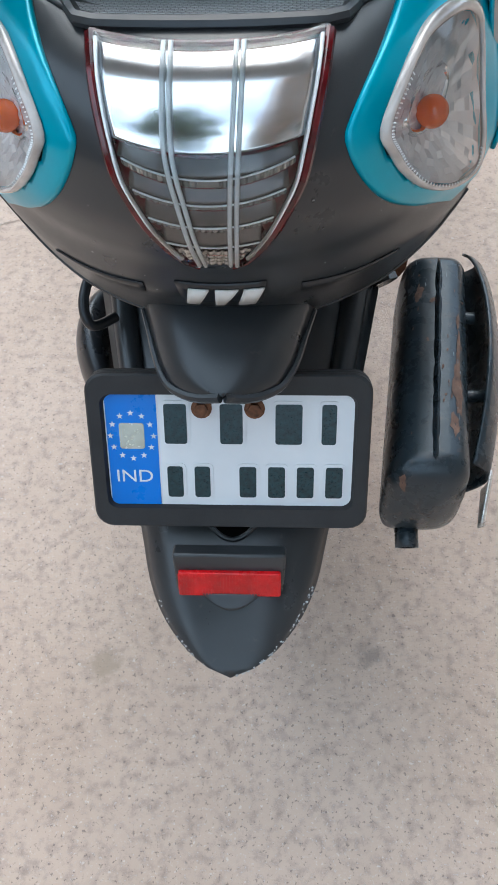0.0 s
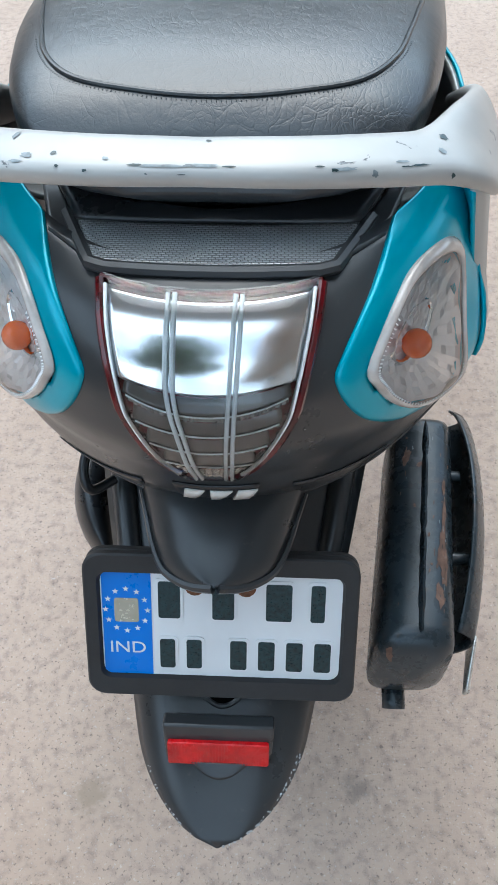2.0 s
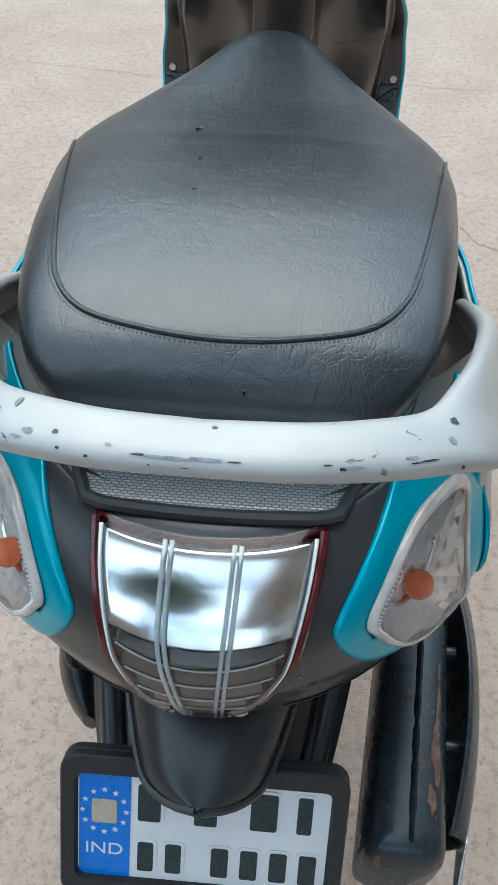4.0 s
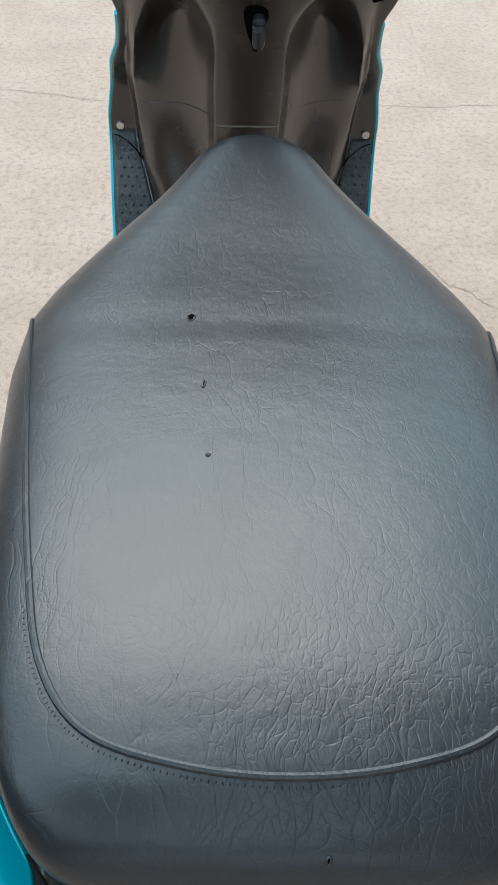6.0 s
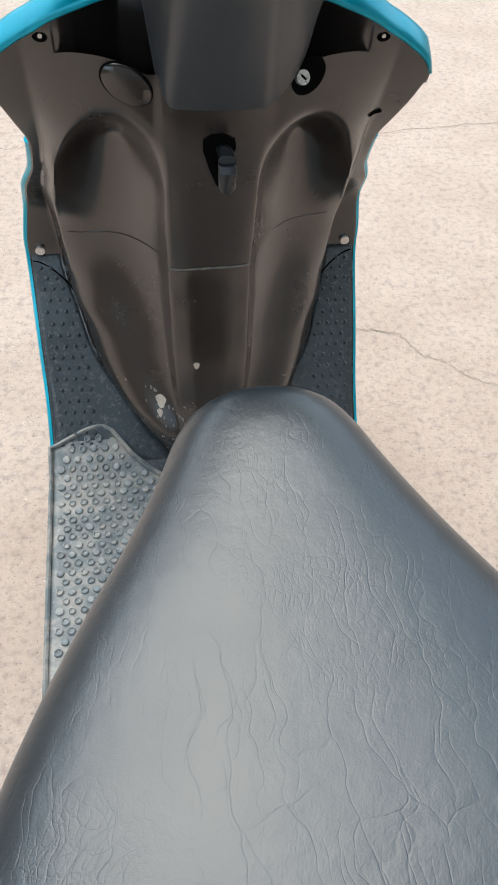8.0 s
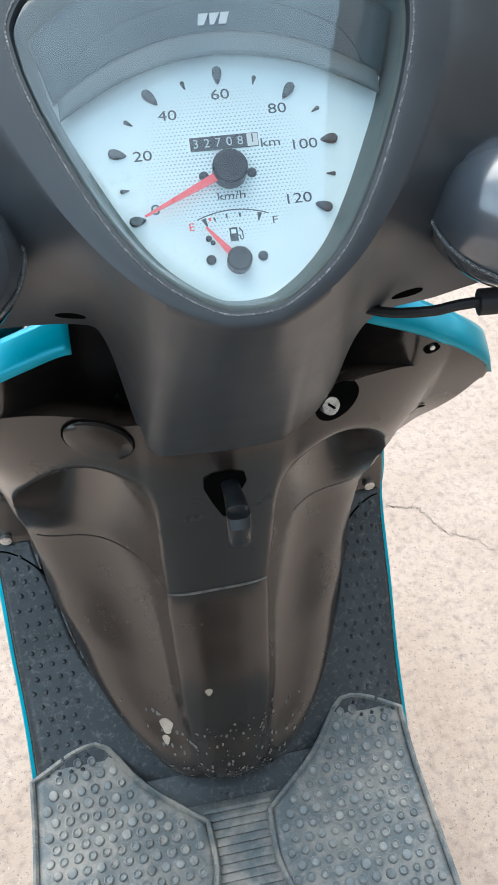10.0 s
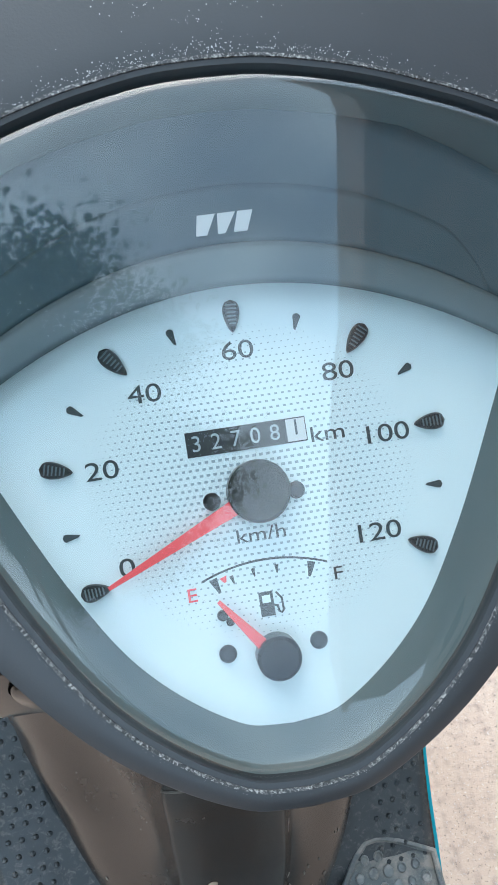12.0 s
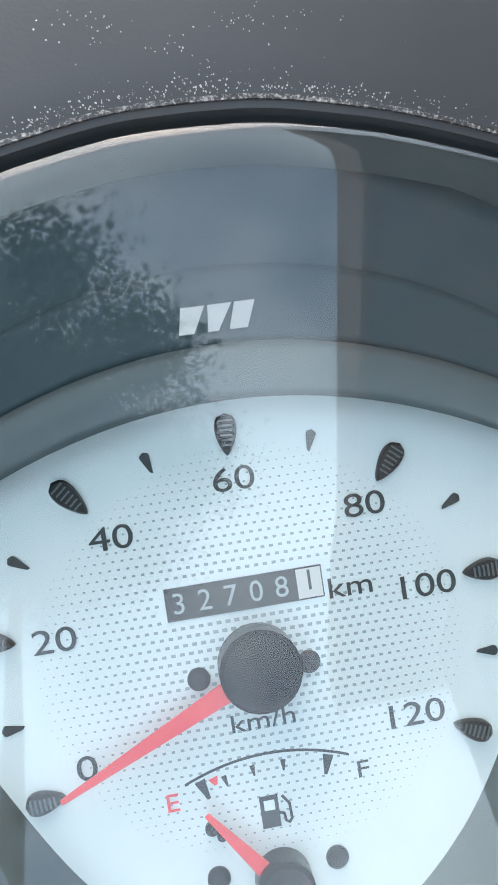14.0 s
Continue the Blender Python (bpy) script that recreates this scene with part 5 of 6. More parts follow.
cap = part("round_cap", loft([[on_leg(x, z, off) for x, z in oval_on_leg(-0.079, 0.8195, 0.0250 * q, 0.0155 * q, -0.62)] for q, off in ((1.0, 0.0005), (0.98, 0.0030), (0.93, 0.0042), (0.6, 0.0052), (0.1, 0.0055))]), DUSTY, leg_shield, "round black blanking cap")
ring = [on_leg(x, z, 0.0008) for x, z in oval_on_leg(-0.079, 0.8195, 0.0253, 0.0158, -0.62)]
part("cap_gap", tube(ring + ring[:1], 0.0006, 6), PITCH, cap)

# floor mat: a thing of its own, lying on the footboard
mat_label = "muddy black rubber floor mat with round studs"
floor_mat = new("floor_mat")
floor_mat.location = (0, 1.4, 0.32)
bpy.context.view_layer.update()
tagged(floor_mat, mat_label, "floor mat")


def mud_rubber():
    m, nt, n, p = nodes_of("muddy_rubber")
    v = coords(nt)
    col = mixed(nt, ramp_of(nt, noise_of(nt, v, 26, 9, 0.7, 0.5), [(0.43, 0.0), (0.60, 0.85)]), (0.125, 0.142, 0.146), (0.34, 0.305, 0.265))
    col = mixed(nt, ramp_of(nt, noise_of(nt, v, 160, 5, 0.7), [(0.56, 0.0), (0.70, 0.55)]), col, (0.36, 0.34, 0.31))
    nt.links.new(col, p.inputs["Base Color"])
    p.inputs["Roughness"].default_value = 0.42
    nt.links.new(bump_of(nt, noise_of(nt, v, 300, 4), 0.5, 0.0008), p.inputs["Normal"])
    return m


MUD = mud_rubber()
STUD = surface("mud_caked_stud_rubber", (0.20, 0.215, 0.215), 0.5, var=0.35, scale=40, grain=500, grain_bump=0.5, dust=(0.42, 0.385, 0.34), dust_amount=0.75, dust_scale=24)


def studs(sx, inner, front, outer):
    bm = bmesh.new()
    jig = random.Random(5 + sx)
    for r in range(30):
        for c in range(13):
            x = 0.046 + 0.0144 * c + (0.0072 if r % 2 else 0) + jig.uniform(-0.0006, 0.0006)
            y = 1.175 + 0.0127 * r + jig.uniform(-0.0006, 0.0006)
            full = jig.random() < 0.35
            size = jig.uniform(0.88, 1.08)
            prof = [(size * rad, h) for rad, h in ((0.0052, 0.0), (0.0046, 0.0024), (0.0038, 0.0029), (0.0022, 0.0030 if full else 0.0012))]
            if x > outer - 0.008 or y > front(x) - 0.010 or x < inner(y) + 0.008:
                continue
            z = floor_z(x, y) + 0.006
            slope = (floor_z(x, y + 0.01) - floor_z(x, y - 0.01)) / 0.02
            rows = [[bm.verts.new((sx * x + rad * math.cos(a), y + rad * math.sin(a) - h * slope * 0.7, z + h + rad * math.sin(a) * slope)) for a in (2 * math.pi * k / 10 for k in range(10))] for rad, h in prof]
            for a, b in zip(rows, rows[1:]):
                for k in range(10):
                    bm.faces.new((a[k], a[(k + 1) % 10], b[(k + 1) % 10], b[k]))
            bm.faces.new(rows[-1])
    part("studs", bm, STUD, floor_mat, "round hollow rubber studs")["kind"] = "stuff"


def plain_half(sx):
    outer = 0.211 if sx < 0 else 0.203

    def inner(y):
        return curve(y, (1.17, 1.30, 1.35, 1.41, 1.45, 1.49), (0.062, 0.060, 0.047, 0.031, 0.033, 0.036))

    def front(x):
        return curve(x, (0.03, 0.054, 0.099, 0.137, 0.143, 0.212), (1.445, 1.465, 1.503, 1.543, 1.544, 1.521))

    def fn(u, v):
        x = 0.036 + (outer - 0.036) * v
        y = 1.17 + (front(x) - 1.17) * u
        x = inner(y) + (outer - inner(y)) * v
        return Vector((sx * x, y, floor_z(x, y) + 0.006))
    half = part("mat_half", grid(fn, 30, 14), MUD, floor_mat, "studded rubber half", thick=0.008)
    rim = [fn(u, 0) for u in np.linspace(0, 1, 20)] + [fn(1, v) for v in np.linspace(0, 1, 16)][1:] + [fn(u, 1) for u in np.linspace(1, 0, 20)][1:]
    part("mat_rim", tube([p + Vector((0, 0, 0.001)) for p in rim], 0.0032, 6), MUD, floor_mat)
    studs(sx, inner, front, outer)


for sx in (-1, 1):
    plain_half(sx)
part("mat_middle", grid(lambda u, v: Vector(((-1 + 2 * v) * 0.058, 1.17 + 0.30 * u, floor_z(0, 1.17 + 0.30 * u) + 0.002)), 12, 6), MUD, floor_mat, "ribbed middle strip", thick=0.004)
for k in range(34):
    y = 1.18 + 0.0085 * k
    part("rib", box(0, y, floor_z(0, y) + 0.0030, 0.072 if y > 1.36 else 0.108, 0.0035, 0.003), MUD, floor_mat, smooth=False)

# handlebar, in the frame of its dial -------------------------------
DIAL_M = frame_of((-0.0019, 1.4596, 1.0275), (0.99817, -0.0478, 0.0371), (0.0119, 0.7555, 0.6550))


def dl(a, b, h=0.0):
    """A point on the dial: a to the right, b up the face, h out of it, in millimetres."""
    return DIAL_M @ Vector((a / 1000, b / 1000, h / 1000))


def pod_outline(k, n):
    """The rim's outline round the dial, from the bottom up the right side and down the left."""
    f = (k / n) % 1.0
    s = 2 * f if f <= 0.5 else 2 - 2 * f
    t = (0, 0.03, 0.06, 0.16, 0.27, 0.38, 0.47, 0.56, 0.64, 0.70, 0.75, 0.81, 0.90, 0.97, 1.0)
    a = curve(s, t, (0, 9, 17, 38, 54, 67, 74.5, 79.5, 81, 77, 70, 52, 26, 8, 0))
    b = curve(s, t, (-64, -63.2, -60, -43.5, -20, 7, 26, 44, 56, 66, 72.5, 81, 89, 91.8, 92))
    return (a if f <= 0.5 else -a), b


N_POD = 320


def pod_ring(grow, h, drop=0.0, wide=0.0):
    out = []
    for k in range(N_POD):
        a, b = pod_outline(k, N_POD)
        r = math.hypot(a, b - 15)
        na, nb = a / r, (b - 15) / r
        g = grow + wide * curve(b, (-64, -40, 8, 60, 92), (0, 2, 10, 24, 34))
        out.append(dl(a + g * na, b + g * nb, h + drop * (b + 64) / 156))
    return out


def band_width(b):
    return curve(b, (-64, -40, 4, 38, 60, 92), (6.5, 9, 15, 20, 23, 40))


def cover_rim(s):
    """The outer edge of the handlebar cover: down the column, along the arms, over the top; s from the bottom to the top."""
    k = (0, 0.08, 0.11, 0.13, 0.155, 0.185, 0.22, 0.29, 0.37, 0.43, 0.52, 0.62, 0.72, 0.85, 1.0)
    return Vector((curve(s, k, (0, 0.041, 0.051, 0.055, 0.061, 0.067, 0.074, 0.105, 0.150, 0.192, 0.205, 0.205, 0.185, 0.105, 0)),
                   curve(s, k, (1.522, 1.524, 1.528, 1.531, 1.531, 1.522, 1.504, 1.490, 1.482, 1.482, 1.500, 1.525, 1.555, 1.590, 1.605)),
                   curve(s, k, (0.796, 0.797, 0.802, 0.817, 0.855, 0.897, 0.925, 0.9395, 0.946, 0.952, 1.010, 1.058, 1.092, 1.118, 1.124))))


def shell(k, q, lift=0.0):
    """A point on the cover: k round the dial, q from 0 at the rim over the flat band (1) to the outer edge (2)."""
    f = (k / N_POD) % 1.0
    s = 2 * f if f <= 0.5 else 2 - 2 * f
    a, b = pod_outline(k, N_POD)
    r = math.hypot(a, b - 15)
    na, nb = a / r, (b - 15) / r
    w = band_width(b)
    fall = (b + 64) / 156
    e = min(1.0, q)
    p = dl(a + (2.5 + (w - 2.5) * e) * na, b + (2.5 + (w - 2.5) * e) * nb, 14.8 + 7 * fall - 1.6 * e * e + lift)
    if q <= 1:
        return p
    o = cover_rim(s)
    if f > 0.5:
        o.x = -o.x
    else:
        o += Vector((0.014, -0.016, 0)) * curve(s, (0, 0.10, 0.16, 0.25, 0.40, 1), (0, 0, 1, 1, 0, 0))
    o.x += 0.003
    out = (DIAL_M.to_3x3() @ Vector((0, 0, 1)))
    mid = p.lerp(o, 0.45) + out * curve(s, (0, 0.1, 0.2, 0.3, 0.5, 0.7, 1), (-0.011, -0.009, -0.012, -0.014, -0.004, 0.008, 0.012))
    t = q - 1
    return p * (1 - t) ** 2 + mid * 2 * t * (1 - t) + o * t * t + out * lift / 1000


def tucked(k):
    p = shell(k, 2)
    return Vector((p.x * 0.98, p.y + 0.055, p.z - (0.04 if p.z > 1.03 else 0.0)))


handlebar = part("handlebar_cover", loft([pod_ring(-1, 12, 6), pod_ring(0, 14.5, 7)] + [[shell(k, q) for k in range(N_POD)] for q in (0, 0.2, 0.5, 0.8, 0.94, 1.0, 1.03, 1.08, 1.16, 1.25, 1.35, 1.45, 1.55, 1.65, 1.75, 1.85, 1.93, 2.0)] + [[tucked(k) for k in range(N_POD)]], False), COVER, scooter, "matt black handlebar cover round the dial", sharp=50)
part("worn_edge", loft([pod_ring(1.3, 15.0, 7.05), pod_ring(2.1, 15.05, 7.05), pod_ring(2.3, 14.4, 7), pod_ring(1.3, 14.2, 7), pod_ring(1.3, 15.0, 7.05)], False), WORN, handlebar, "rim edge worn pale")
# scratches and flecks beside the rim, thickest at its top
chips = bmesh.new()
fleck = random.Random(4)


def add_fleck(k, q, size):
    ring = [(k + size * fleck.uniform(0.4, 1.2) * math.cos(t) * 0.085, q + size * fleck.uniform(0.3, 1.0) * math.sin(t) * 0.0065) for t in (1.2 * n for n in range(5))]
    chips.faces.new([chips.verts.new(shell(x, max(0.0, y), 0.12)) for x, y in ring])


for _ in range(1100):
    add_fleck(fleck.uniform(0, N_POD), abs(fleck.gauss(0, 0.035)) if fleck.random() < 0.85 else abs(fleck.gauss(0, 0.12)), fleck.uniform(0.3, 1.0))
for _ in range(240):
    add_fleck(fleck.gauss(163, 14), abs(fleck.gauss(0, 0.035)), fleck.uniform(0.5, 1.5))
for kc, qc, n in ((168, 0.38, 16), (166, 0.30, 12), (155, 0.30, 18), (150, 0.34, 14), (158, 0.12, 14), (160, 0.22, 10)):
    for _ in range(n):
        add_fleck(kc + fleck.gauss(0, 2.0), max(0.02, qc + fleck.gauss(0, 0.03)), fleck.uniform(0.5, 1.2))
part("fleck_scatter", chips, FLECK, handlebar, "pale scratches and flecks", smooth=False)["kind"] = "stuff"
# shade of the screw holes, painted as near-black ovals on the cover
for sx, k0 in ((1, 40), (-1, 280)):
    part("screw_recess_shade", loft([[shell(k0 + 3.0 * q * math.cos(a), 1.86 + 0.045 * q * math.sin(a), 0.7) for a in (2 * math.pi * n / 16 for n in range(16))] for q in (1.0, 0.1)]), PITCH, handlebar, "near-black oval painting the shade of a screw recess")

dial = part("instrument_panel", loft([pod_ring(-1, 12, 6), pod_ring(-3.4, 10, 5), pod_ring(-7.3, 0.6, 0), pod_ring(-8.1, -0.4, 0)], False), BEZEL, handlebar, "white speedometer behind clear plastic")
face = bmesh.new()
face.faces.new([face.verts.new(p) for p in pod_ring(-7.7, 0, 0)])
part("dial_face", face, DIAL_WHITE, dial, "white dial with dark figures", smooth=False)


def hood_top(a):
    return 57.5 - 0.0052 * a * a


# grey arched band over the face, the dark panel above it and its backing
part("arched_band", grid(lambda u, v: dl(-67 + 134 * v, hood_top(-67 + 134 * v) - 10 + 10 * u, 7 + 1.0 * math.sin(u * 3.1)), 6, 30), GREY, dial, "grey arched band", thick=0.002)
part("panel_backing", grid(lambda u, v: dl((-69 + 138 * v) * (1 + 0.1 * u), (hood_top(-69 + 138 * v)) + 33 * u * (1 - 0.25 * (2 * v - 1) ** 2), 5.5 + 5 * u), 8, 24), SLATE, dial, thick=0.002)
part("upper_panel", grid(lambda u, v: dl(-62 + 124 * v, hood_top(-62 + 124 * v) + u * curve(abs(-62 + 124 * v), (0, 30, 52, 58.5, 61, 62), (13.2, 13.2, 11.8, 7.5, 3.5, 0.8)), 6.6 + 2.0 * u * curve(abs(-62 + 124 * v), (0, 52, 62), (1, 0.9, 0.1))), 8, 60), SLATE, dial, "dark grey panel above the dial", thick=0.0012)
for cx, w, foot_w in ((-3.9, 4.2, 2.6), (0.8, 4.2, 1.8), (5.2, 3.6, 3.2)):
    part("badge_block", prism([(cx - foot_w / 2 - 0.8, -2.3), (cx + foot_w / 2 - 0.8, -2.3), (cx + w / 2 + 0.8, 2.3), (cx - w / 2 + 0.8, 2.3)], 0.3, DIAL_M @ Matrix.Translation((0, 0.0618, 0.0085)) @ Matrix.Rotation(0.15, 4, "X") @ Matrix.Diagonal((0.001, 0.001, 0.001, 1))), LOGO_WHITE, dial, smooth=False)


def on_dial(a, b, turn=0.0, h=0.25):
    return DIAL_M @ Matrix.Translation((a / 1000, b / 1000, h / 1000)) @ Matrix.Rotation(radians(turn), 4, "Z")


for text, a, b, s in (("0", -33.2, -13.9, 6.2), ("20", -35.7, 9.5, 6.2), ("40", -23.2, 26, 6.2), ("60", 0.2, 33.3, 6.2), ("80", 23.7, 25, 6.2), ("100", 32.9, 8.3, 6.2), ("120", 27.1, -15, 6.2), ("km/h", -0.8, -10.9, 4.6), ("km", 18.8, 10.5, 5.4), ("F", 16.1, -23.2, 4.4)):
    lettering("figure", text, s / 1000, on_dial(a, b), DIAL_INK, dial, 0.00005, stretch=1.34)
lettering("letter", "E", 0.0046, on_dial(-19.2, -22.8), NEEDLE, dial, 0.00005, stretch=1.2)
for ao, bo, ai, bi, w in ((0.2, 45.3, -0.2, 37.8, 2.2), (-32, 37.4, -26.6, 31.2, 2.2), (-49.6, 12.1, -42.3, 10.3, 2.2), (-44.3, -18.3, -37.5, -17.7, 2.2), (31.7, 35.2, 26.6, 29.1, 2.2), (47.6, 9.6, 40.3, 9.5, 2.2), (41, -20.8, 34.3, -17.9, 2.2),
                          (-15.5, 40.6, -14.2, 36.6, 0.9), (15.9, 40.4, 14.7, 36.4, 0.9), (-41.7, 25.4, -38.1, 23, 0.9), (41.9, 24.1, 38.2, 22.1, 0.9), (45, -5.9, 40.8, -5.4, 0.9), (-46.9, -4.7, -42.8, -4.5, 0.9)):
    d = Vector((ai - ao, bi - bo))
    L = d.length
    m = on_dial(ao, bo, math.degrees(math.atan2(d.y, d.x)), 0.1) @ Matrix.Diagonal((0.001, 0.001, 0.001, 1))
    big = w > 1
    if big:
        half = [(-0.3 + (L + 0.3) * q, 2.25 * math.sin(math.pi * q ** 0.72) ** 0.62 * (1 - 0.25 * q)) for q in np.linspace(0, 1, 14)]
    else:
        half = [(L * q, 0.95 * math.sqrt(max(0.0, 1 - (1 - min(1, q / 0.22)) ** 2)) * (1 - 0.8 * max(0, q - 0.2) / 0.8)) for q in np.linspace(0, 1, 12)]
    ol = half + [(x, -y) for x, y in reversed(half[1:-1])]
    if big:
        mk = part("marker", loft([[m @ Vector((L / 2 + (x - L / 2) * g, y * g, hh)) for x, y in ol] for g, hh in ((1.0, 0.0), (1.0, 1.0), (0.86, 1.6), (0.1, 1.7))]), BLACK_SATIN, dial, "raised ribbed dark marker", sharp=30)
        ribs = bmesh.new()
        for q in range(6):
            x = L * (0.14 + 0.12 * q)
            bmesh.ops.create_cube(ribs, size=1, matrix=m @ Matrix.Translation((x, 0, 1.75)) @ Matrix.Diagonal((0.32, 2.6 * (1 - 0.07 * q), 0.35, 1)))
        part("ribs", ribs, GREY, mk, smooth=False)
    else:
        part("marker", prism(ol, 0.3, m), DIAL_INK, dial, "", smooth=False)
# odometer
odo = part("odometer", box(-0.75, 12.5, 0.1, 29.2, 6.0, 0.4, DIAL_M @ Matrix.Diagonal((0.001, 0.001, 0.001, 1))), BLACK_SATIN, dial, "odometer window with white figures on black", smooth=False)
part("pale_drum", box(11.3, 12.5, 0.35, 4.6, 5.4, 0.3, DIAL_M @ Matrix.Diagonal((0.001, 0.001, 0.001, 1))), LOGO_WHITE, odo, smooth=False)
for k, ch in enumerate("32708"):
    lettering("digit", ch, 0.0054, on_dial(-12.9 + 4.75 * k, 12.4, 0, 0.5), ODO_FIGURE, odo, 0.00005)
lettering("digit", "1", 0.0054, on_dial(11.3, 12.9, 0, 0.7), DIAL_INK, odo, 0.00005)
# needle bosses, needles, screws
MM = Matrix.Diagonal((0.001, 0.001, 0.001, 1))


def disc(name, a, b, r, h0, h1, material, label="", parent=None):
    return part(name, loft([[dl(a + rr * math.cos(2 * math.pi * k / 28), b + rr * math.sin(2 * math.pi * k / 28), h) for k in range(28)] for rr, h in ((r, h0), (r, h1 - 0.8), (r - 0.8, h1), (r * 0.55, h1 + 0.1))]), material, parent or dial, label)


disc("needle_boss", -0.3, -0.5, 7.4, 0, 7, HUB, "black needle hub")
disc("fuel_boss", -1.4, -39.5, 5.2, 0, 6, HUB, "black fuel needle hub")
for tip, hub, w, h in (((-37.8, -17.4), (-3, -2.0), 2.0, 3.5), ((-13.4, -24.5), (-4.0, -36.8), 1.5, 3.2)):
    d = Vector((tip[0] - hub[0], tip[1] - hub[1]))
    m = on_dial(hub[0], hub[1], math.degrees(math.atan2(d.y, d.x)), h) @ MM
    part("needle", prism([(0, -w), (d.length, -0.45), (d.length, 0.45), (0, w)], 0.5, m), NEEDLE, dial, "red needle", smooth=False)
for a, b in ((-11.3, -1.5), (9.1, -1.8), (-12.9, -37.5), (9.0, -38.0)):
    disc("dial_screw", a, b, 2.1, 0, 1.3, BLACK_SATIN if a < 0 else IRON)
disc("dial_screw", -12.8, -28.4, 1.3, 0, 1.6, BLACK_SATIN)
disc("dial_screw", -11.2, -30.2, 1.0, 0, 1.2, BLACK_SATIN)
# fuel scale
part("fuel_arc", grid(lambda u, v: dl(-16.6 + 30.5 * v, -20.2 + 3.0 * (1 - ((v - 0.5) / 0.5) ** 2) + 0.5 * u, 0.2), 1, 20), DIAL_INK, dial)
for a, b, l, w, mt in ((-13.2, -21.4, 3.6, 1.0, DIAL_INK), (-9.2, -20.5, 2.0, 0.5, DIAL_INK), (-4.0, -19.6, 2.0, 0.5, DIAL_INK), (1.6, -19.6, 2.0, 0.5, DIAL_INK), (9.6, -21.0, 3.6, 1.0, DIAL_INK), (-11.2, -20.2, 1.4, 0.9, NEEDLE)):
    part("fuel_mark", prism([(-w * 0.3, -l / 2), (w * 0.3, -l / 2), (w, l / 2), (-w, l / 2)], 0.1, on_dial(a, b, -a * 1.6, 0.15) @ MM), mt, dial, smooth=False)
part("pump_symbol", prism([(-2, -3), (1.4, -3), (1.4, 2.8), (-2, 2.8)], 0.1, on_dial(-1.7, -27.4, 0, 0.15) @ MM), DIAL_INK, dial, smooth=False)
part("pump_hose", tube([on_dial(-1.7, -27.4, 0, 0.2) @ Vector((x / 1000, y / 1000, 0)) for x, y in ((1.4, -0.6), (2.2, -0.8), (2.4, -2.2), (3.0, -2.6), (3.5, -2.0), (3.4, 0.8), (2.2, 2.4))], 0.00028, 6), DIAL_INK, dial)
part("pump_window", prism([(-1.3, 0.2), (0.7, 0.2), (0.7, 2.0), (-1.3, 2.0)], 0.1, on_dial(-1.7, -27.4, 0, 0.3) @ MM), DIAL_WHITE, dial, smooth=False)
# printed dots
dots = bmesh.new()
for r in range(50):
    for c in range(50):
        a, b = -40 + 1.65 * c + (0.8 if r % 2 else 0), -37 + 1.55 * r
        q = math.hypot(a / 40, (b - 2) / 38)
        if q > 1 or (abs(a + 0.7) < 15.5 and abs(b - 12.5) < 3.6):
            continue
        s = 0.54 * (1 - q) ** 0.6 + 0.07
        dots.faces.new([dots.verts.new(dl(a + s * x * 0.85, b + s * y * 0.6, 0.08)) for x, y in ((-1, -1), (1, -1), (1, 1), (-1, 1))])
part("printed_dots", dots, DIAL_GREY, dial, smooth=False)["kind"] = "stuff"
# domed clear cover
def cover_ring(q):
    """A ring of the cover: it rolls up from the rim and then lies nearly flat."""
    out = []
    for k in range(N_POD):
        a, b = pod_outline(k, N_POD)
        b2 = 15 + (1 - q) * (b - 15)
        roll = math.sqrt(max(0.0, 1 - (1 - min(1, q / 0.075)) ** 2))
        out.append(dl((1 - q) * a, b2, 12.6 + 6 * (b2 + 64) / 156 + 3.0 * roll + 1.0 * math.sin(1.57 * q)))
    return out


glass = part("dial_cover", loft([cover_ring(q) for q in (0.004, 0.008, 0.014, 0.022, 0.032, 0.044, 0.058, 0.075, 0.12, 0.2, 0.35, 0.55, 0.75, 0.9, 0.999)], False), DIAL_GLASS, dial, "clear domed plastic cover", sharp=80)
glass.visible_shadow = False

part("steering_tube", tube([(0.003, 1.575, 0.80), (0.003, 1.535, 0.975)], 0.030, 18), RUBBER, handlebar, "dark steering column")
# switch housings on the arms
for sx in (-1, 1):
    def housing(u, v, sx=sx, grow=0.0):
        a = 2 * math.pi * v
        x = 0.0925 + 0.125 * u
        r = min(1.0, math.sqrt(max(0.0, 1 - (1 - min(1, u / 0.34)) ** 2)) + 0.02)
        return Vector((sx * x, 1.459 - 0.028 * u + (0.040 * r + grow) * math.cos(a), 0.998 + 0.003 * u + (0.0335 * r + grow) * math.sin(a)))
    part("switch_housing", grid(housing, 30, 40, wrap=True), GLOSSY, handlebar, "glossy black switch housing")
    edge = [housing(0.9 - 0.9 * q, 0.075, sx, 0.0008) for q in np.linspace(0, 1, 30) ** 0.6] + [housing(0.9 * q, 0.575, sx, 0.0008) for q in np.linspace(0, 1, 30) ** 1.7]
    part("worn_edge", tube(edge, 0.0010, 6), WORN, handlebar, "chipped pale edge")
    part("grip", tube([(sx * 0.21, 1.431, 1.001), (sx * 0.34, 1.402, 1.004)], 0.018, 18), RUBBER, handlebar, "black rubber grip")
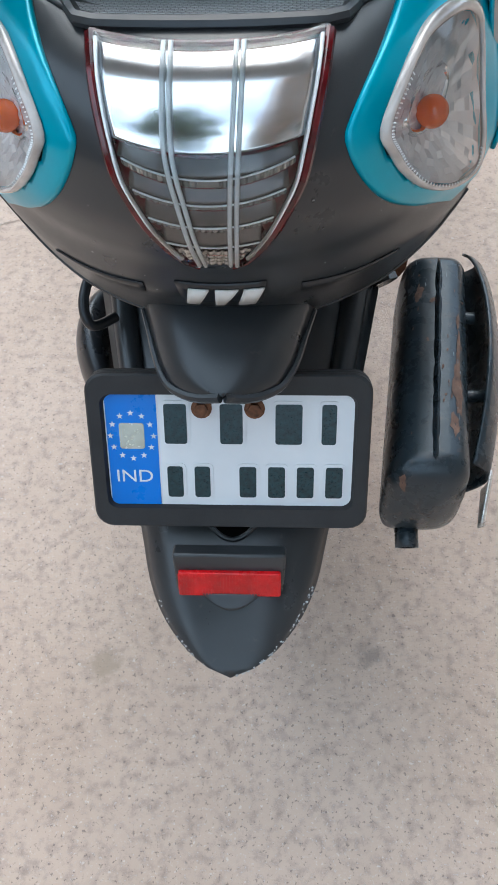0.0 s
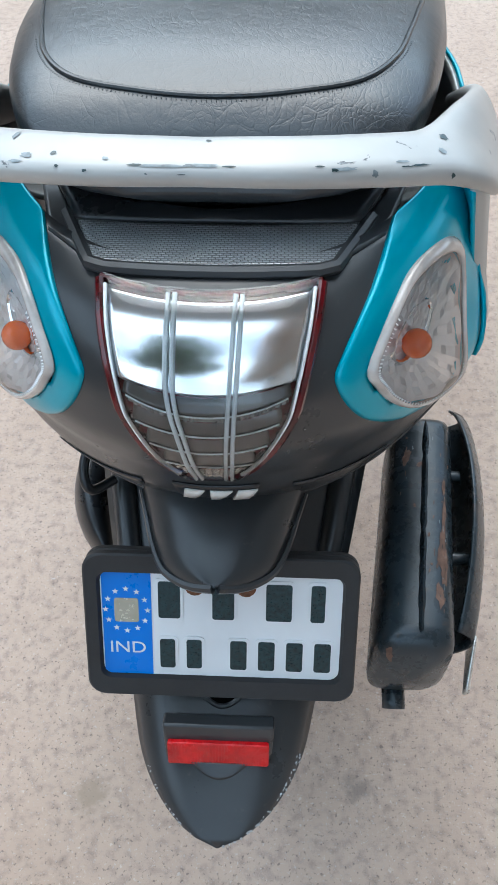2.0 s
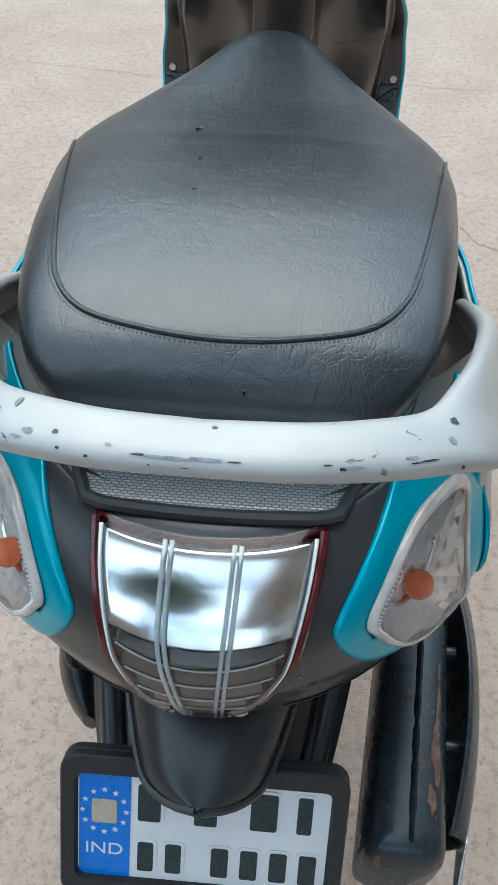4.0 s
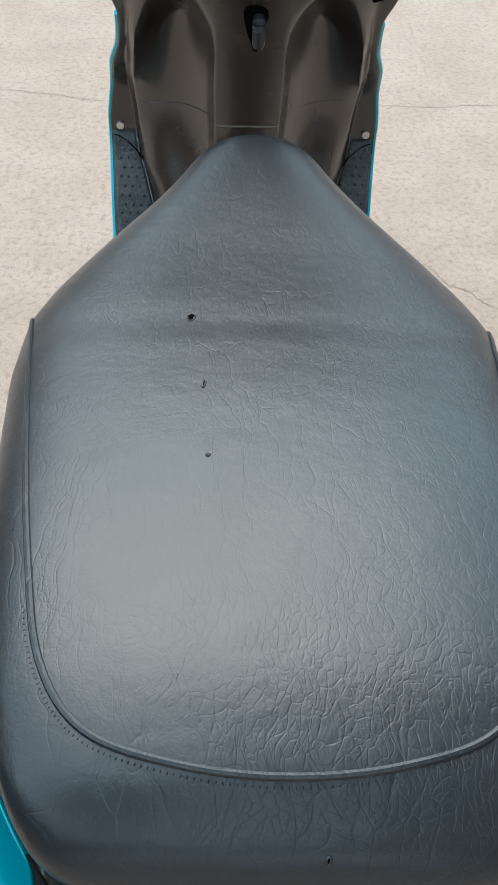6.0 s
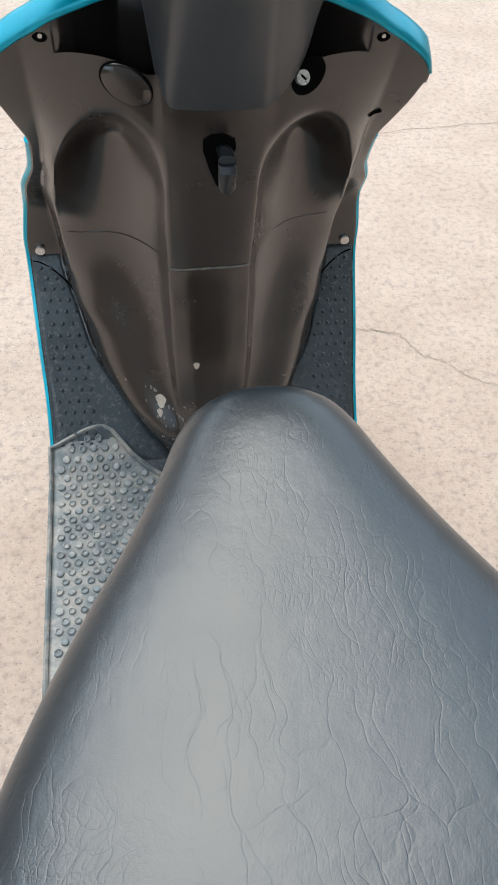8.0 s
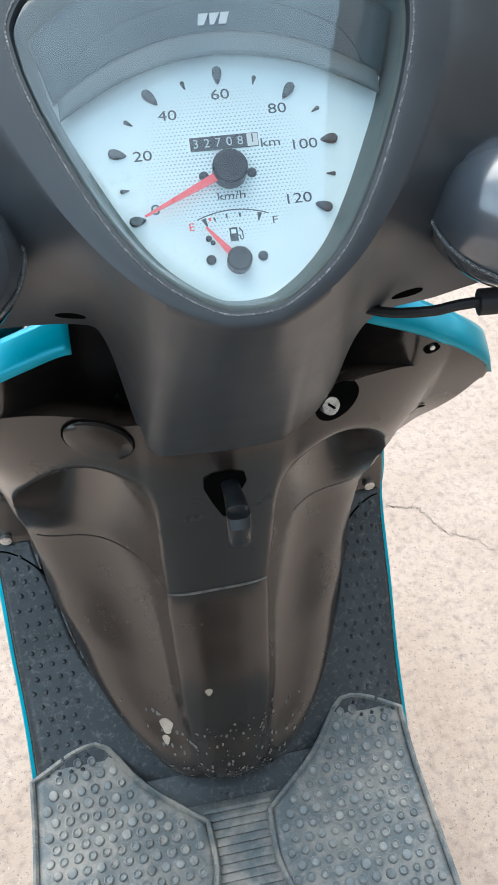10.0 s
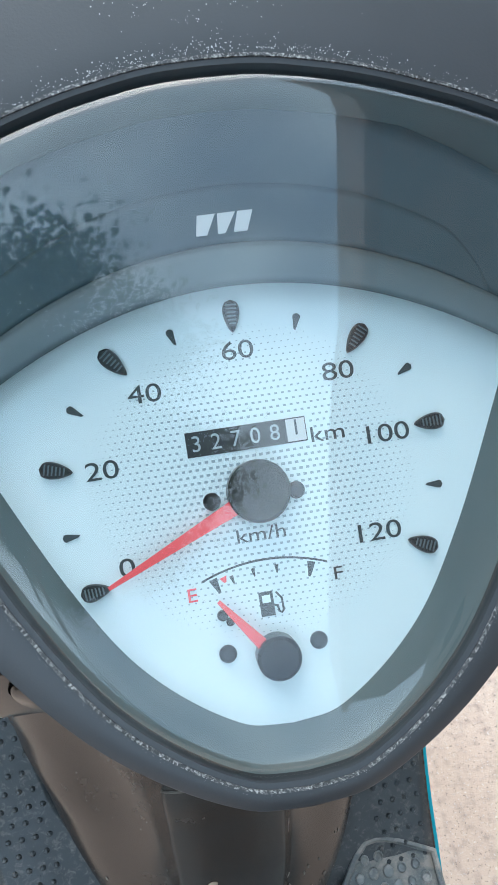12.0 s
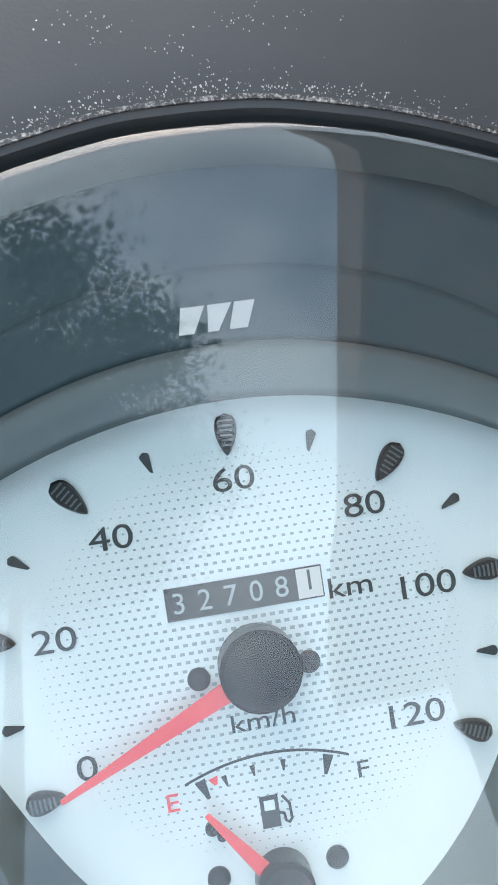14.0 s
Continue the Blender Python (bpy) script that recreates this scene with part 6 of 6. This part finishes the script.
part("brake_cable", tube(smooth_line([(0.070, 1.515, 0.918), (0.085, 1.480, 0.930), (0.105, 1.462, 0.940), (0.128, 1.455, 0.9475), (0.20, 1.44, 0.955), (0.25, 1.43, 0.965)], 24), 0.0030, 8), RUBBER, handlebar, "black brake cable")
part("cable_sleeve", tube([(0.127, 1.455, 0.9475), (0.150, 1.451, 0.9495)], 0.0070, 12), RUBBER, handlebar)

# behind the camera: a house and a tree, seen in the dial's cover and in the chrome ----
WALL = surface("grey_brown_house_plaster", (0.36, 0.325, 0.29), 0.8, var=0.2, scale=2.0, grain=60, grain_bump=0.3, dist=0.004)
FASCIA = surface("brown_painted_parapet", (0.36, 0.24, 0.17), 0.6, var=0.2, scale=3.0, grain=60)
ROOF = surface("roof_slab_concrete", (0.38, 0.34, 0.30), 0.85, var=0.25, scale=2.0, grain=60)
PANE = surface("dark_window_pane", (0.03, 0.04, 0.05), 0.08, var=0.1, scale=1.0)
house = new("house")
house.location = (5.8, -1.5, 0)
bpy.context.view_layer.update()
tagged(house, "brown-grey two-storey house with an overhanging roof slab", "house")
part("wall", box(5.8, -3.4, 3.1, 5.6, 10.6, 6.2), WALL, house, smooth=False)
part("roof_slab", box(5.1, -3.8, 6.28, 7.2, 12.4, 0.16), ROOF, house, "dark overhanging roof slab", smooth=False, bevel=0.02)
part("parapet", box(1.42, -3.8, 6.50, 0.14, 12.4, 0.9), FASCIA, house, "brown parapet along the roof's edge", smooth=False, bevel=0.02)
for wy in (-6.4, -3.2, 0.0):
    for wz in (1.6, 4.6):
        win = part("window", box(2.98, wy, wz, 0.08, 1.3, 1.3), FASCIA, house, "brown window frame with dark panes", smooth=False, bevel=0.01)
        for py in (-0.31, 0.31):
            part("pane", box(2.935, wy + py, wz, 0.02, 0.54, 1.14), PANE, win, smooth=False)


# unseen plain walls, added to close the yard and darken low reflections
UNSEEN_WALL = surface("unseen_wall_brown", (0.30, 0.235, 0.18), 0.85, var=0.25, scale=1.6, grain=50, grain_bump=0.4, dist=0.004)
for wall_name, cx, cy, sx, sy in (("wall_west", -4.6, -0.5, 0.2, 24.0), ("wall_north", 2.0, 11.6, 13.4, 0.2), ("wall_south", 2.0, -12.6, 13.4, 0.2), ("wall_east", 8.8, -0.5, 0.2, 24.0)):
    wall = part(wall_name, box(cx, cy, 1.5, sx, sy, 3.0), UNSEEN_WALL, smooth=False, bevel=0.02)
    tagged(wall, "unseen plain brown wall added to darken low reflections", "wall", kind="structure")


def leaf_material():
    m, nt, n, p = nodes_of("tree_leaves")
    oi = n.new("ShaderNodeNewGeometry")
    nt.links.new(ramp_of(nt, oi.outputs["Random Per Island"], [(0.0, (0.030, 0.060, 0.018)), (1.0, (0.075, 0.12, 0.035))]), p.inputs["Base Color"])
    p.inputs["Roughness"].default_value = 0.55
    return m


def tree(x, y, height, seed):
    rnd = random.Random(seed)
    root = new("tree")
    root.location = (x, y, 0)
    bpy.context.view_layer.update()
    tagged(root, "leafy green yard tree with a brown trunk", "tree")
    bark = surface("bark", (0.13, 0.09, 0.06), 0.9, var=0.4, scale=6, grain=40, grain_bump=0.8, dist=0.01)
    trunk = part("trunk", tube(smooth_line([(x, y, 0), (x + 0.1, y, height * 0.25), (x - 0.05, y + 0.1, height * 0.5), (x, y, height * 0.8)], 12), [0.22 - 0.015 * k for k in range(13)], 10), bark, root)
    tips = []
    for k in range(12):
        a = k * 2.4
        z0 = height * (0.64 + 0.020 * k)
        r = height * rnd.uniform(0.08, 0.20)
        tip = Vector((x + r * math.cos(a), y + r * math.sin(a), z0 + height * rnd.uniform(0.02, 0.095)))
        tips.append(tip)
        part("limb", tube(smooth_line([(x, y, z0 - 0.3), Vector((x, y, z0)).lerp(tip, 0.5) + Vector((0, 0, 0.15)), tip], 6), [0.09, 0.075, 0.06, 0.05, 0.04, 0.03, 0.02], 7), bark, root)
    bm = bmesh.new()
    for tip in tips + [Vector((x, y, height * 0.9))]:
        for _ in range(2600):
            d = Vector((rnd.gauss(0, 1), rnd.gauss(0, 1), rnd.gauss(0, 0.7)))
            c = tip + d * height * 0.044
            q = Euler((rnd.uniform(-1, 1), rnd.uniform(-1, 1), rnd.uniform(0, 6.28))).to_matrix()
            s = rnd.uniform(0.06, 0.10)
            bm.faces.new([bm.verts.new(c + q @ Vector(p)) for p in ((-s, 0, 0), (0, -0.45 * s, 0.02), (s, 0, 0), (0, 0.45 * s, 0.02))])
    part("crown", bm, leaf_material(), root, "loose green leaves", smooth=False)


tree(-3.2, -7.0, 13.6, 3)
tree(-4.6, -9.2, 14.2, 5)
